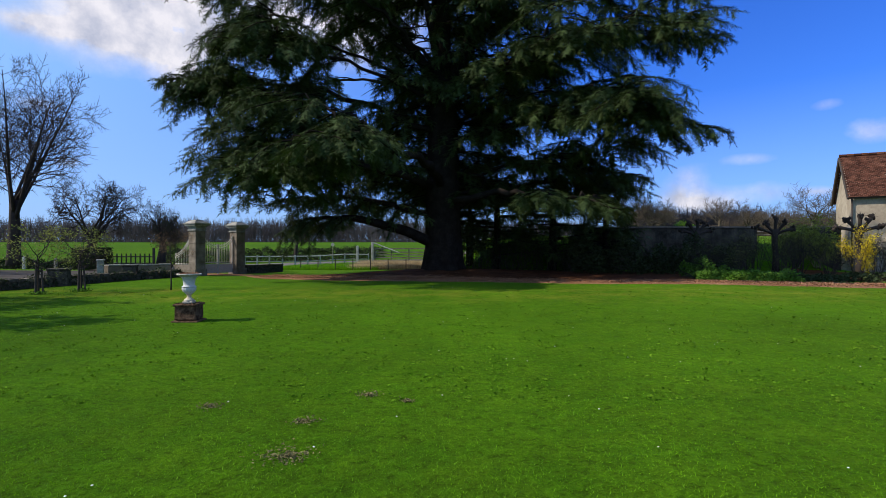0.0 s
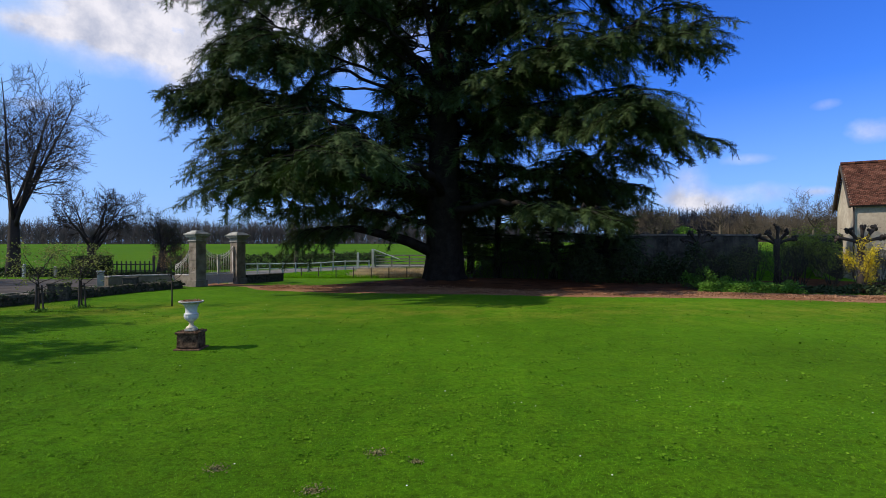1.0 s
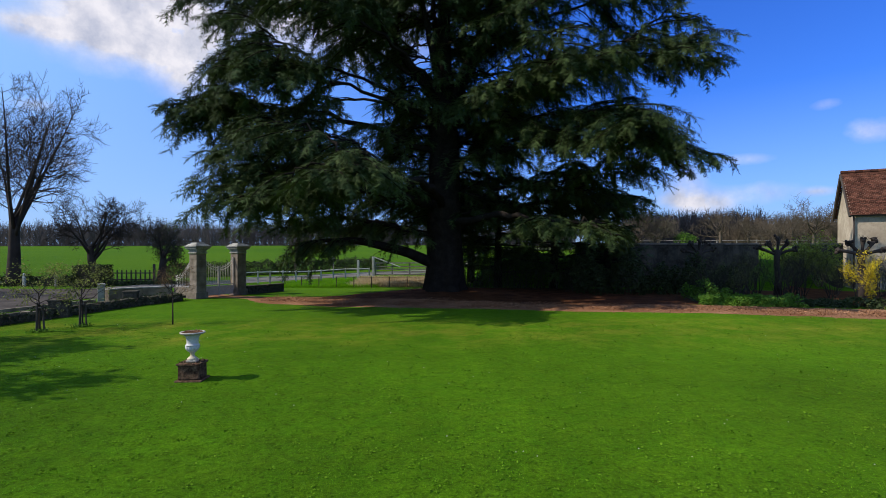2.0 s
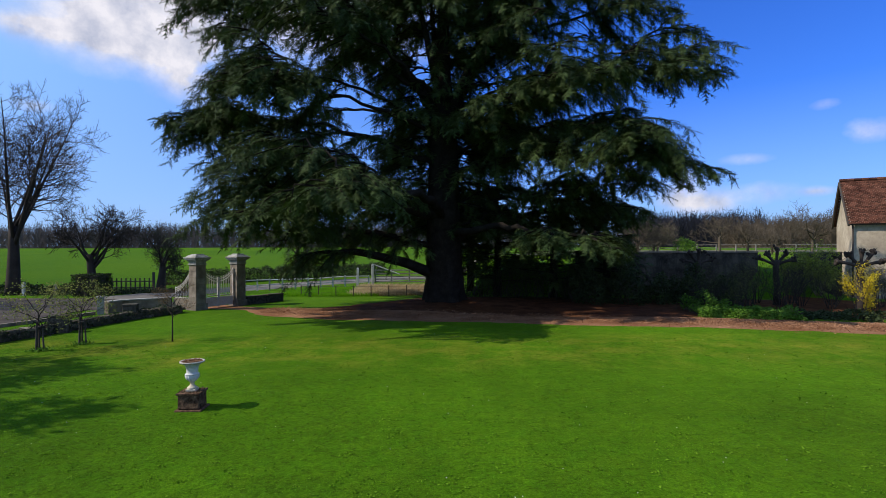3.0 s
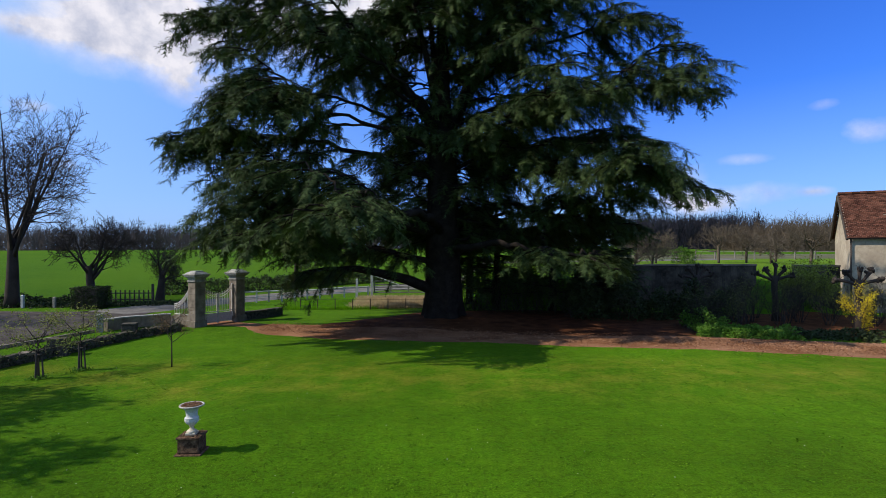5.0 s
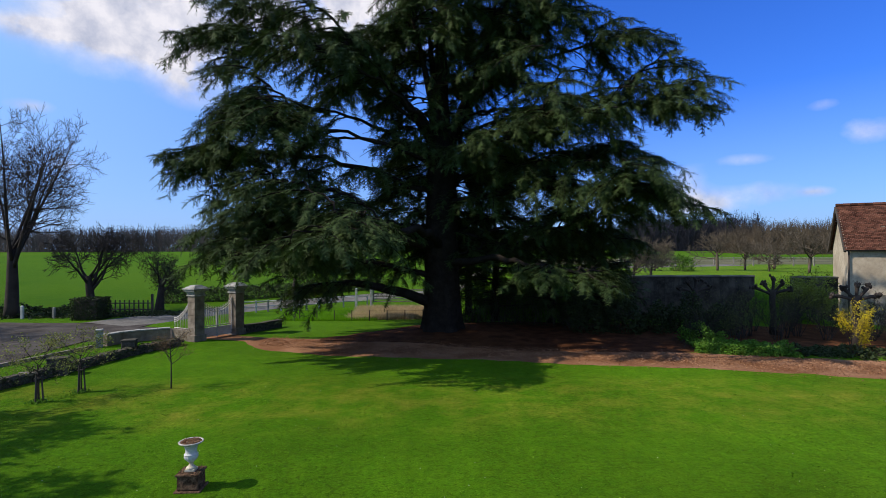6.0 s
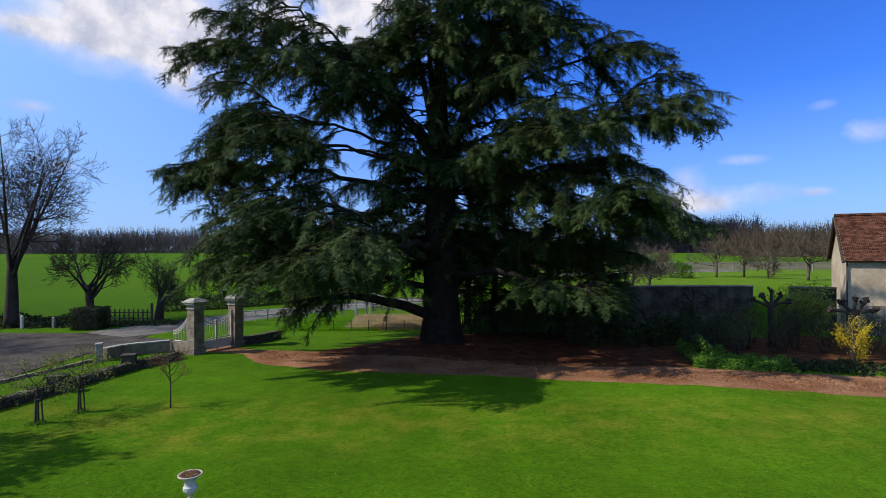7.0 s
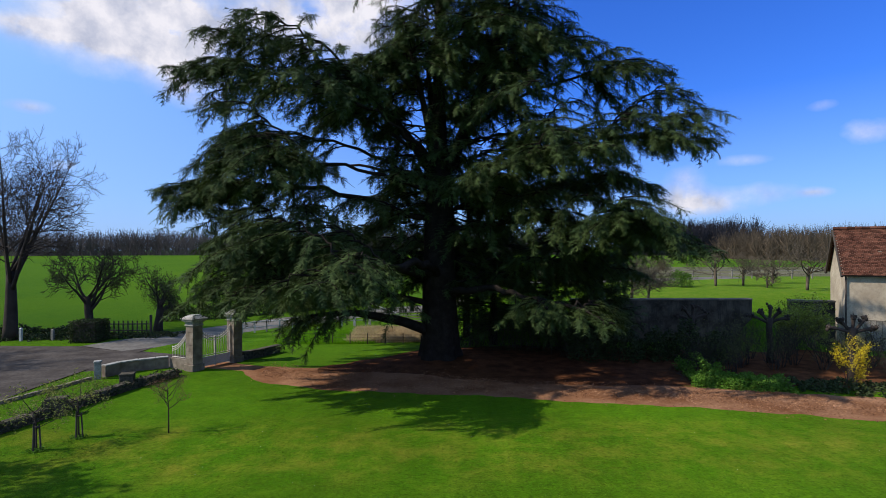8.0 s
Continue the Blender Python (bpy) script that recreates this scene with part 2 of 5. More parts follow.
M_GATE = mottled("painted_gate", (0.46, 0.40, 0.34), (0.60, 0.54, 0.47), 4, 25, (0.25, 0.18, 0.13), 0.7, 0.3, 0.2, 0.004)
M_WALL = stained_wall()
M_WALLTOP = mottled("wall_coping", (0.13, 0.11, 0.085), (0.24, 0.19, 0.15), 2.5, 14, (0.06, 0.055, 0.045), 0.95, 0.15, 0.6, 0.02)
M_PLASTER = mottled("lime_plaster", (0.33, 0.26, 0.185), (0.50, 0.415, 0.305), 0.7, 5, (0.25, 0.195, 0.14), 1.0, 0.05, 0.4, 0.01)
M_TILE = mottled("clay_tile", (0.066, 0.024, 0.015), (0.118, 0.048, 0.029), 1.3, 9, (0.036, 0.023, 0.018), 1.0, 0.08, 0.4, 0.01, island=0.5)
M_WOOD = mottled("grey_wood", (0.20, 0.17, 0.13), (0.32, 0.28, 0.23), 3, 20, (0.10, 0.08, 0.06), 0.9, 0.2, 0.4, 0.006)
M_DARKWOOD = mottled("dark_wood", (0.05, 0.04, 0.032), (0.09, 0.07, 0.055), 3, 20, (0.03, 0.025, 0.02), 0.9, 0.2, 0.4, 0.006)
M_WHITE = mottled("white_paint", (0.30, 0.285, 0.26), (0.50, 0.48, 0.44), 3, 18, (0.40, 0.38, 0.33), 0.7, 0.3, 0.2, 0.003)
M_HEDGE = leaf_material("hedge_leaf", (0.022, 0.034, 0.010), (0.048, 0.062, 0.018), 0.12)
M_IVY = leaf_material("ground_cover_leaf", (0.055, 0.14, 0.010), (0.14, 0.24, 0.03), 0.35)
M_YELLOW = leaf_material("forsythia_flower", (0.60, 0.44, 0.012), (0.80, 0.62, 0.03), 0.4)
M_BUD = leaf_material("young_leaf", (0.10, 0.13, 0.03), (0.24, 0.24, 0.06), 0.35)
M_WILLOW = leaf_material("willow_leaf", (0.14, 0.17, 0.02), (0.30, 0.33, 0.05), 0.35)
M_BROWNBUD = leaf_material("brown_bud", (0.13, 0.075, 0.035), (0.22, 0.13, 0.06), 0.3)
M_DRY = leaf_material("dry_grass", (0.36, 0.26, 0.13), (0.55, 0.42, 0.23), 0.3)
M_DEADTURF = leaf_material("dead_turf", (0.13, 0.115, 0.040), (0.24, 0.20, 0.08), 0.2)
M_DAISY = mottled("petal", (0.75, 0.75, 0.70), (0.8, 0.8, 0.75), 5, 30, (0.7, 0.68, 0.5), 0.8, 0.2, 0)
M_FIELDSOIL = mottled("ploughed_soil", (0.070, 0.074, 0.030), (0.13, 0.115, 0.06), 0.15, 2, (0.09, 0.085, 0.04), 1.0, 0.05, 0)
M_SOIL = mottled("bare_soil", (0.07, 0.042, 0.022), (0.17, 0.10, 0.055), 14, 60, (0.07, 0.05, 0.03), 0.95, 0.1, 0.8, 0.03)


# ---- building blocks ----
class Geo:
    """Gathers points and faces for one mesh."""

    def __init__(self):
        self.v, self.f = [], []

    def tube(self, pts, radii, sides=6, cap=True):
        pts = [Vector(p) for p in pts]
        base = len(self.v)
        n = len(pts)
        for i, p in enumerate(pts):
            d = (pts[min(i + 1, n - 1)] - pts[max(i - 1, 0)])
            d = d.normalized() if d.length > 1e-6 else Vector((0, 0, 1))
            u = d.cross(Vector((0.31, 0.95, 0.05)) if abs(d.y) < 0.9 else Vector((1, 0, 0))).normalized()
            w = d.cross(u)
            for k in range(sides):
                a = 2 * math.pi * k / sides
                self.v.append(p + (u * math.cos(a) + w * math.sin(a)) * radii[i])
        for i in range(n - 1):
            for k in range(sides):
                a, b = base + i * sides + k, base + i * sides + (k + 1) % sides
                self.f.append((a, b, b + sides, a + sides))
        if cap:
            self.f.append(tuple(range(base + sides - 1, base - 1, -1)))
            self.f.append(tuple(range(base + (n - 1) * sides, base + n * sides)))
        return self

    def box(self, centre, size, turn=0.0, taper=1.0):
        cx, cy, cz = centre
        sx, sy, sz = (s / 2 for s in size)
        ca, sa = math.cos(turn), math.sin(turn)
        b = len(self.v)
        for z, k in ((-sz, 1.0), (sz, taper)):
            for x, y in ((-sx, -sy), (sx, -sy), (sx, sy), (-sx, sy)):
                x, y = x * k, y * k
                self.v.append(Vector((cx + x * ca - y * sa, cy + x * sa + y * ca, cz + z)))
        self.f += [(b + 3, b + 2, b + 1, b), (b + 4, b + 5, b + 6, b + 7)]
        self.f += [(b + k, b + (k + 1) % 4, b + 4 + (k + 1) % 4, b + 4 + k) for k in range(4)]
        return self

    def turned(self, profile, centre, sides=24):
        """A turned shape from (radius, height) pairs."""
        b = len(self.v)
        for r, z in profile:
            for k in range(sides):
                a = 2 * math.pi * k / sides
                self.v.append(Vector((centre[0] + r * math.cos(a), centre[1] + r * math.sin(a), centre[2] + z)))
        for i in range(len(profile) - 1):
            for k in range(sides):
                p, q = b + i * sides + k, b + i * sides + (k + 1) % sides
                self.f.append((p, q, q + sides, p + sides))
        self.f.append(tuple(range(b + sides - 1, b - 1, -1)))
        self.f.append(tuple(range(b + (len(profile) - 1) * sides, b + len(profile) * sides)))
        return self

    def mesh(self, name, mat, smooth=False):
        me = bpy.data.meshes.new(name)
        me.from_pydata([tuple(p) for p in self.v], [], self.f)
        me.materials.append(mat)
        if smooth:
            me.shade_smooth()
        return me


def quads_mesh(name, co, mat):
    """A mesh of loose four-cornered blades from an array (n, 4, 3)."""
    n = len(co)
    me = bpy.data.meshes.new(name)
    me.vertices.add(n * 4)
    me.vertices.foreach_set("co", np.ascontiguousarray(co, dtype=np.float32).ravel())
    me.loops.add(n * 4)
    me.loops.foreach_set("vertex_index", np.arange(n * 4, dtype=np.int32))
    me.polygons.add(n)
    me.polygons.foreach_set("loop_start", np.arange(0, n * 4, 4, dtype=np.int32))
    me.update(calc_edges=True)
    me.materials.append(mat)
    return me


def tris_mesh(name, co, mat):
    """A mesh of loose three-cornered blades from an array (n, 3, 3)."""
    n = len(co)
    me = bpy.data.meshes.new(name)
    me.vertices.add(n * 3)
    me.vertices.foreach_set("co", np.ascontiguousarray(co, dtype=np.float32).ravel())
    me.loops.add(n * 3)
    me.loops.foreach_set("vertex_index", np.arange(n * 3, dtype=np.int32))
    me.polygons.add(n)
    me.polygons.foreach_set("loop_start", np.arange(0, n * 3, 3, dtype=np.int32))
    me.update(calc_edges=True)
    me.materials.append(mat)
    return me


def thing(name, label, category, at=(0, 0, 0), data=None, group="", kind=""):
    ob = new(name, data)
    ob.location = at
    return tagged(ob, label, category, group, kind)


def part(name, data, parent, label=""):
    """One mesh under a thing or under a part. The mesh is given in the parent's own axes."""
    ob = new(name, data)
    ob.parent = parent
    return tagged(ob, label) if label else ob


def bevelled(ob, width=0.01):
    b = ob.modifiers.new("edge", "BEVEL")
    b.width, b.segments, b.limit_method = width, 2, "ANGLE"
    return ob


def smooth(a, b, x):
    t = min(1.0, max(0.0, (x - a) / (b - a)))
    return t * t * (3 - 2 * t)


def ground_z(x, y):
    """The lie of the land: a level lawn, a rising field, an orchard above its retaining wall."""
    left = 0.0 if y < 45 else (y - 45) * 0.0219 if y < 260 else 4.71 + (y - 260) * 0.004
    right = 0.0
    if y > 31:
        right = 1.9 * smooth(37.5, 38.4, y) + 0.7 * smooth(38.4, 48, y) + max(0, y - 60) * 0.008
    gap = smooth(20.6, 21.6, x) * (1 - smooth(24.2, 25.2, x))      # the ramp through the opening in the wall
    right += (1.9 * smooth(32.0, 38.4, y) - 1.9 * smooth(37.5, 38.4, y)) * gap
    w = smooth(1, 5, x)
    z = left * (1 - w) + right * w
    if y < 40:
        z += 0.05 * noise.noise(Vector((x * 0.13, y * 0.13, 3.0)))
    z += 0.22 * math.exp(-((y - 43.0) / 3.0) ** 2) * smooth(-11, -7.5, x) * (1 - smooth(1, 4, x))
    z += 0.28 * math.exp(-((x - 0.5) / 5.5) ** 2 - ((y - 31.5) / 4.0) ** 2)
    return z


def strip(name, mat, centre, half, lift, label, category, seed, steps=2, ragged=0.22):
    """A surface laid on the ground along a line of (x, y), with uneven edges."""
    pts = []
    for (x0, y0, w0), (x1, y1, w1) in zip([(*c, h) for c, h in zip(centre, half)], [(*c, h) for c, h in zip(centre[1:], half[1:])]):
        n = max(2, int(math.hypot(x1 - x0, y1 - y0) / 0.35))
        pts += [(x0 + (x1 - x0) * i / n, y0 + (y1 - y0) * i / n, w0 + (w1 - w0) * i / n) for i in range(n)]
    g = Geo()
    across = 6
    for i, (x, y, w) in enumerate(pts):
        xa, ya, _ = pts[max(0, i - 4)]
        xb, yb, _ = pts[min(len(pts) - 1, i + 4)]
        d = math.hypot(xb - xa, yb - ya) or 1
        nx, ny = -(yb - ya) / d, (xb - xa) / d
        wl = w + ragged * 1.6 * noise.noise(Vector((i * 0.11, seed, 0))) + ragged * 0.8 * noise.noise(Vector((i * 0.37, seed, 5)))
        wr = w + ragged * 1.6 * noise.noise(Vector((i * 0.11, seed + 9, 0))) + ragged * 0.8 * noise.noise(Vector((i * 0.37, seed + 9, 5)))
        for k in range(across + 1):
            s = -wl + (wl + wr) * k / across
            edge = 0.0 if 0 < k < across else -lift - 0.01
            px, py = x + nx * s, y + ny * s
            g.v.append(Vector((px, py, ground_z(px, py) + lift + edge)))
    for i in range(len(pts) - 1):
        for k in range(across):
            a = i * (across + 1) + k
            g.f.append((a, a + across + 1, a + across + 2, a + 1))
    return thing(name, label, category, data=g.mesh(name, mat, True), kind="structure")


# ---- ground ----
def build_ground():
    xs = sorted(set([round(-40 + 0.6 * i, 2) for i in range(134)] + [s * v for s in (-1, 1) for v in (44, 48, 54, 60, 70, 85, 100, 130, 170, 220, 300, 420, 600, 900, 1500, 2500)]))
    ys = sorted(set([round(-12 + 0.5 * i, 2) for i in range(130)] + [37.3, 37.6, 37.8, 38.2, 55, 58, 62, 66, 70, 76, 84, 94, 110, 130, 160, 200, 260, 340, 500, 800, 1300, 2500, -20, -40, -80, -200, -600, -2500]))
    g = Geo()
    g.v = [Vector((x, y, ground_z(x, y))) for y in ys for x in xs]
    w = len(xs)
    g.f = [(j * w + i, j * w + i + 1, (j + 1) * w + i + 1, (j + 1) * w + i) for j in range(len(ys) - 1) for i in range(w - 1)]
    return thing("ground", "mown green lawn with worn patches, running on into meadow and field", "lawn", data=g.mesh("ground", M_TURF, True), kind="structure")


build_ground()
strip("gravel_path", M_GRAVEL, [(-14.6, 31.4), (-12.6, 30.2), (-10.4, 29.3), (-8.6, 28.0), (-7.2, 27.4), (-5.4, 26.9), (-3.2, 26.5), (0, 25.9), (4, 24.9), (7.4, 24.1), (10.6, 23.3), (16.2, 21.8), (34, 17.0)],
      [0.8, 0.8, 0.9, 1.8, 2.1, 2.4, 2.4, 2.3, 2.2, 2.2, 2.1, 2.1, 2.1], 0.014, "reddish gravel drive strewn with fallen needles, along the lawn", "drive", 3, ragged=0.3)
# real litter under the crown; its left end paints shade over the grass
strip("leaf_litter", M_MULCH, [(-6.6, 28.8), (-3.0, 29.4), (0, 30.2), (5, 30.2), (10, 29.6), (16, 29.5), (26, 28)], [0.4, 2.2, 4.6, 6.0, 5.8, 5.2, 4.2], 0.022, "brown needle litter under the cedar, drawn out left as painted shade", "leaf litter", 7, ragged=0.5)
strip("road", M_ROAD, [(-120, 36), (-60, 31.8), (-30, 29.4), (-18.8, 29.6)], [5.2, 6.4, 8.0, 7.4], 0.040, "grey asphalt village road outside the gate", "road", 11, ragged=0.08)
strip("road", M_ROAD, [(-20.0, 31.6), (-16.6, 31.4), (-14.2, 30.9)], [3.4, 2.2, 1.3], 0.048, "worn asphalt forecourt before the gate", "road", 13, ragged=0.08)
strip("road", M_LANE, [(-22.4, 35.4), (-19, 42), (-14, 48.5), (-6, 55), (6, 61), (40, 72)], [2.8, 2.6, 2.5, 2.5, 2.5, 2.5], 0.056, "grey asphalt lane curving away beyond the fence", "road", 12, ragged=0.08)


# ---- the cedar ----
def bezier(p0, p1, p2, n):
    return [p0 * (1 - t) ** 2 + p1 * 2 * t * (1 - t) + p2 * t * t for t in (i / n for i in range(n + 1))]


def spray_template(rng, pairs=6):
    """One cedar spray, 1 long: uneven tufted blades to both sides of a twig, tips hanging."""
    blades = [((0, 0, 0), (1.0, rng.uniform(-0.08, 0.08), -0.2), 0.03)]
    for i in range(pairs):
        for s in (-1, 1):
            x = 0.04 + 0.86 * (i + rng.random() * 0.8) / pairs
            ang = rng.uniform(0.45, 1.25)
            ln = (0.48 - 0.28 * x) * rng.uniform(0.55, 1.3)
            z0 = -0.2 * x * x
            tip = (x + ln * math.cos(ang), s * ln * math.sin(ang), z0 + ln * rng.uniform(-0.6, 0.1))
            blades.append(((x, 0, z0), tip, rng.uniform(0.028, 0.046)))
    out = []
    for a, b, w in blades:
        a, b = np.array(a), np.array(b)
        d = b - a
        side = np.array((-d[1], d[0], rng.uniform(-0.3, 0.3) * np.linalg.norm(d)))
        side /= max(np.linalg.norm(side), 1e-6)
        out.append((a + side * w, a - side * w, b))
    return np.array(out)


SPRAY_RNG = random.Random(5)
SPRAYS = [spray_template(SPRAY_RNG) for _ in range(9)]


def place_sprays(pos, heading, pitch, roll, size, rng):
    """Many sprays as one array of blades: heading and pitch in radians."""
    pos, heading, pitch, roll, size = (np.asarray(a, dtype=np.float64) for a in (pos, heading, pitch, roll, size))
    out = []
    which = rng.integers(0, len(SPRAYS), len(pos))
    for k, tpl in enumerate(SPRAYS):
        s = which == k
        if not s.any():
            continue
        ch, sh, cp, sp = np.cos(heading[s]), np.sin(heading[s]), np.cos(pitch[s]), np.sin(pitch[s])
        x = np.stack([ch * cp, sh * cp, sp], 1)
        y0 = np.stack([-sh, ch, np.zeros_like(ch)], 1)
        z0 = np.cross(x, y0)
        cr, sr = np.cos(roll[s])[:, None], np.sin(roll[s])[:, None]
        y = y0 * cr + z0 * sr
        z = np.cross(x, y)
        t = tpl.reshape(-1, 3)
        co = pos[s][:, None, :] + size[s][:, None, None] * (t[None, :, 0:1] * x[:, None, :] + t[None, :, 1:2] * y[:, None, :] + t[None, :, 2:3] * z[:, None, :])
        out.append(co.reshape(-1, 3, 3))
    return np.concatenate(out)


TRUNK = Vector((0.0, 31.0, 0.0))
# boughs of the cedar: height on the trunk, then the tip's x, y, z
LOW_BOUGHS = [      # the skirt
    (6.2, -7.4, 22.6, 7.0), (5.2, -5.0, 19.8, 5.8), (5.4, -3.5, 19.2, 6.2), (5.4, -3.4, 18.1, 5.6), (5.0, -4.4, 17.8, 5.3), (4.6, -10.9, 24.0, 4.4), (5.6, -10.2, 24.8, 6.4), (4.6, -6.1, 18.6, 4.9), (5.6, -4.0, 18.9, 6.0), (4.8, -8.4, 21.0, 4.6),
    (1.4, -7.6, 27.4, 2.9), (3.2, -9.0, 29.5, 4.2), (3.8, 7.6, 23.0, 3.2), (4.6, 5.2, 22.8, 3.8),
    (3.4, 8.8, 25.6, 3.6), (6.2, 5.0, 26.6, 5.9), (5.6, 10.6, 28.0, 5.2),
]
HEART = [      # short boughs round the fork
    (13.4, -2.8, 26.9, 16.2), (13.2, 3.4, 26.4, 15.4), (15.0, 1.0, 27.6, 17.2), (11.8, 4.0, 26.0, 13.4),
    (14.4, -1.2, 34.4, 17.0), (13.0, 2.6, 35.4, 15.6), (15.6, 3.4, 34.8, 18.6), (12.0, -3.6, 35.4, 14.2),
    (13.2, -4.6, 26.6, 14.9), (14.6, -2.0, 28.2, 15.2), (13.8, -2.8, 35.0, 15.4),
    (12.2, 2.4, 34.6, 13.4), (15.0, -6.8, 28.2, 16.4), (14.0, -5.8, 26.2, 15.8),
]
LOW_FILL = [
    (4.0, -8.0, 24.5, 3.5), (4.2, -6.2, 22.5, 4.5), (4.6, -4.6, 20.6, 5.0), (3.8, -9.8, 27.0, 4.0), (5.0, -6.5, 27.5, 5.0),
    (5.2, -11.2, 25.6, 6.0), (6.0, -9.2, 23.2, 6.4), (4.4, -7.4, 20.6, 4.7), (5.8, -12.0, 26.5, 7.4),
    (5.4, 8.0, 26.6, 6.4), (6.8, 7.0, 26.0, 8.2),
]
CROWN_FILL = [      # the dense middle of the upper crown
    (16.2, 1.6, 27.0, 17.4), (16.8, 6.4, 28.0, 18.0), (17.6, 2.2, 28.0, 19.4),
    (18.4, 0.4, 28.4, 20.4), (17.4, 4.0, 33.4, 19.0), (16.0, 1.0, 34.0, 17.4), (19.0, 3.4, 29.0, 20.8),
    (16.0, 4.4, 26.6, 17.0), (17.0, 5.2, 29.0, 18.6), (16.6, 6.2, 33.0, 18.2),
    (15.2, -2.4, 27.4, 16.4), (16.4, -1.4, 27.4, 17.6), (15.2, 0.2, 27.0, 16.2),
]
RIGHT_PAD = [      # the wide pad that hangs over the drive
    (7.8, 9.8, 22.6, 7.7), (7.4, 10.8, 23.4, 6.9), (8.0, 8.0, 21.6, 8.5), (7.0, 11.4, 24.0, 6.1), (8.2, 9.6, 23.6, 8.6), (8.2, 7.4, 24.0, 8.9),
]
LEFT_FILL = [      # between the main tiers
    (9.0, -6.6, 23.4, 8.5), (8.4, -5.6, 22.4, 7.4), (10.6, -9.4, 24.0, 12.0), (11.6, -10.8, 24.2, 13.2),
    (12.0, -12.6, 25.5, 15.2), (9.4, -10.4, 24.6, 12.0), (7.0, -10.8, 24.4, 8.2),
    (6.4, -8.2, 21.4, 7.4), (13.6, -11.5, 28.5, 18.1), (8.8, -12.0, 26.6, 10.6), (7.2, -12.8, 25.5, 8.5), (6.8, -12.2, 26.2, 7.9),
]
RIGHT_FILL = [
    (11.0, 9.0, 26.0, 12.4), (12.4, 8.0, 27.0, 14.2), (10.2, 6.4, 25.6, 11.4), (8.8, 6.0, 26.0, 9.4), (9.2, 9.6, 27.4, 10.2), (12.8, 10.4, 30.0, 14.6),
    (11.4, 6.0, 33.5, 12.6), (9.6, 8.6, 33.6, 10.6), (13.6, 5.4, 27.2, 15.6), (14.6, 8.4, 28.4, 16.6),
    (7.2, 9.4, 26.5, 7.5), (6.6, 7.4, 27.0, 7.1), (6.4, 10.2, 27.5, 7.2), (7.6, 6.4, 25.6, 8.4), (5.8, 8.4, 30.4, 6.0), (7.0, 11.0, 29.0, 7.2),
    (10.4, 13.2, 27.2, 13.0), (11.4, 13.9, 27.6, 13.6), (10.0, 12.0, 25.0, 11.6), (14.2, 11.2, 28.6, 16.6),
    (15.2, 9.2, 29.4, 18.0),
]
LEFT_BOUGHS = [      # towards the gate
    (10.8, -6.8, 21.2, 10.7), (10.2, -8.4, 21.8, 11.4), (9.6, -7.6, 21.2, 9.0), (9.0, -10.4, 23.0, 9.4), (8.6, -9.0, 22.0, 8.2), (9.4, -9.4, 22.2, 10.2), (8.0, -7.4, 21.4, 7.6), (7.4, -10.2, 23.2, 7.0), (12.6, -10.6, 25.4, 15.6), (12.9, -12.2, 26.2, 16.0),
    (13.2, -12.6, 27.2, 17.9), (13.4, -9.2, 24.2, 17.4), (14.5, -9.8, 30.5, 18.6), (11.0, -11.8, 26.1, 13.9), (11.5, -7.4, 22.2, 13.9),
    (10.0, -11.6, 29.2, 12.6), (8.2, -13.3, 25.2, 9.4), (7.8, -12.9, 27.8, 7.6), (8.8, -9.6, 22.6, 10.6),
]
FRONT_BOUGHS = [      # towards the lawn, at middle height
    (10.6, 5.4, 22.6, 12.2), (9.6, 3.3, 26.0, 10.2), (9.4, 2.4, 26.4, 9.8), (9.8, 4.8, 25.0, 10.4),
]
RIGHT_BOUGHS = [      # towards the house
    (9.4, 13.7, 26.6, 11.9), (12.0, 13.6, 28.4, 14.9), (13.0, 12.4, 29.0, 16.2), (7.4, 11.6, 22.2, 6.5), (7.8, 8.8, 21.8, 8.0),
    (9.8, 7.5, 22.2, 10.8), (8.6, 12.6, 30.6, 10.2), (11.8, 10.2, 25.2, 13.0), (13.5, 4.8, 24.2, 14.2),
]
TOP_BOUGHS = [      # the flat top
    (17.5, 4.6, 27.6, 19.8), (17.0, -1.8, 27.6, 18.4), (17.0, 7.2, 33.0, 19.2), (19.0, 5.0, 28.6, 21.8), (16.4, 0.6, 26.4, 18.2),
    (20.0, 0.4, 29.2, 22.6), (20.4, 5.0, 32.0, 23.0), (17.0, -3.0, 33.0, 18.4), (14.4, -5.4, 28.0, 15.8),
    (14.8, -6.2, 31.8, 16.8), (15.2, 10.6, 30.0, 17.6), (16.6, 7.6, 30.6, 19.4), (16.2, 3.2, 26.0, 18.2), (15.8, -2.8, 26.4, 16.8),
    (16.6, -2.8, 30.0, 18.0), (18.8, 6.0, 30.4, 21.2), (19.4, 1.6, 27.8, 21.8), (20.0, -0.4, 32.6, 22.2), (20.2, 3.6, 34.0, 22.6),
    (21.0, 1.0, 31.0, 23.8),
]


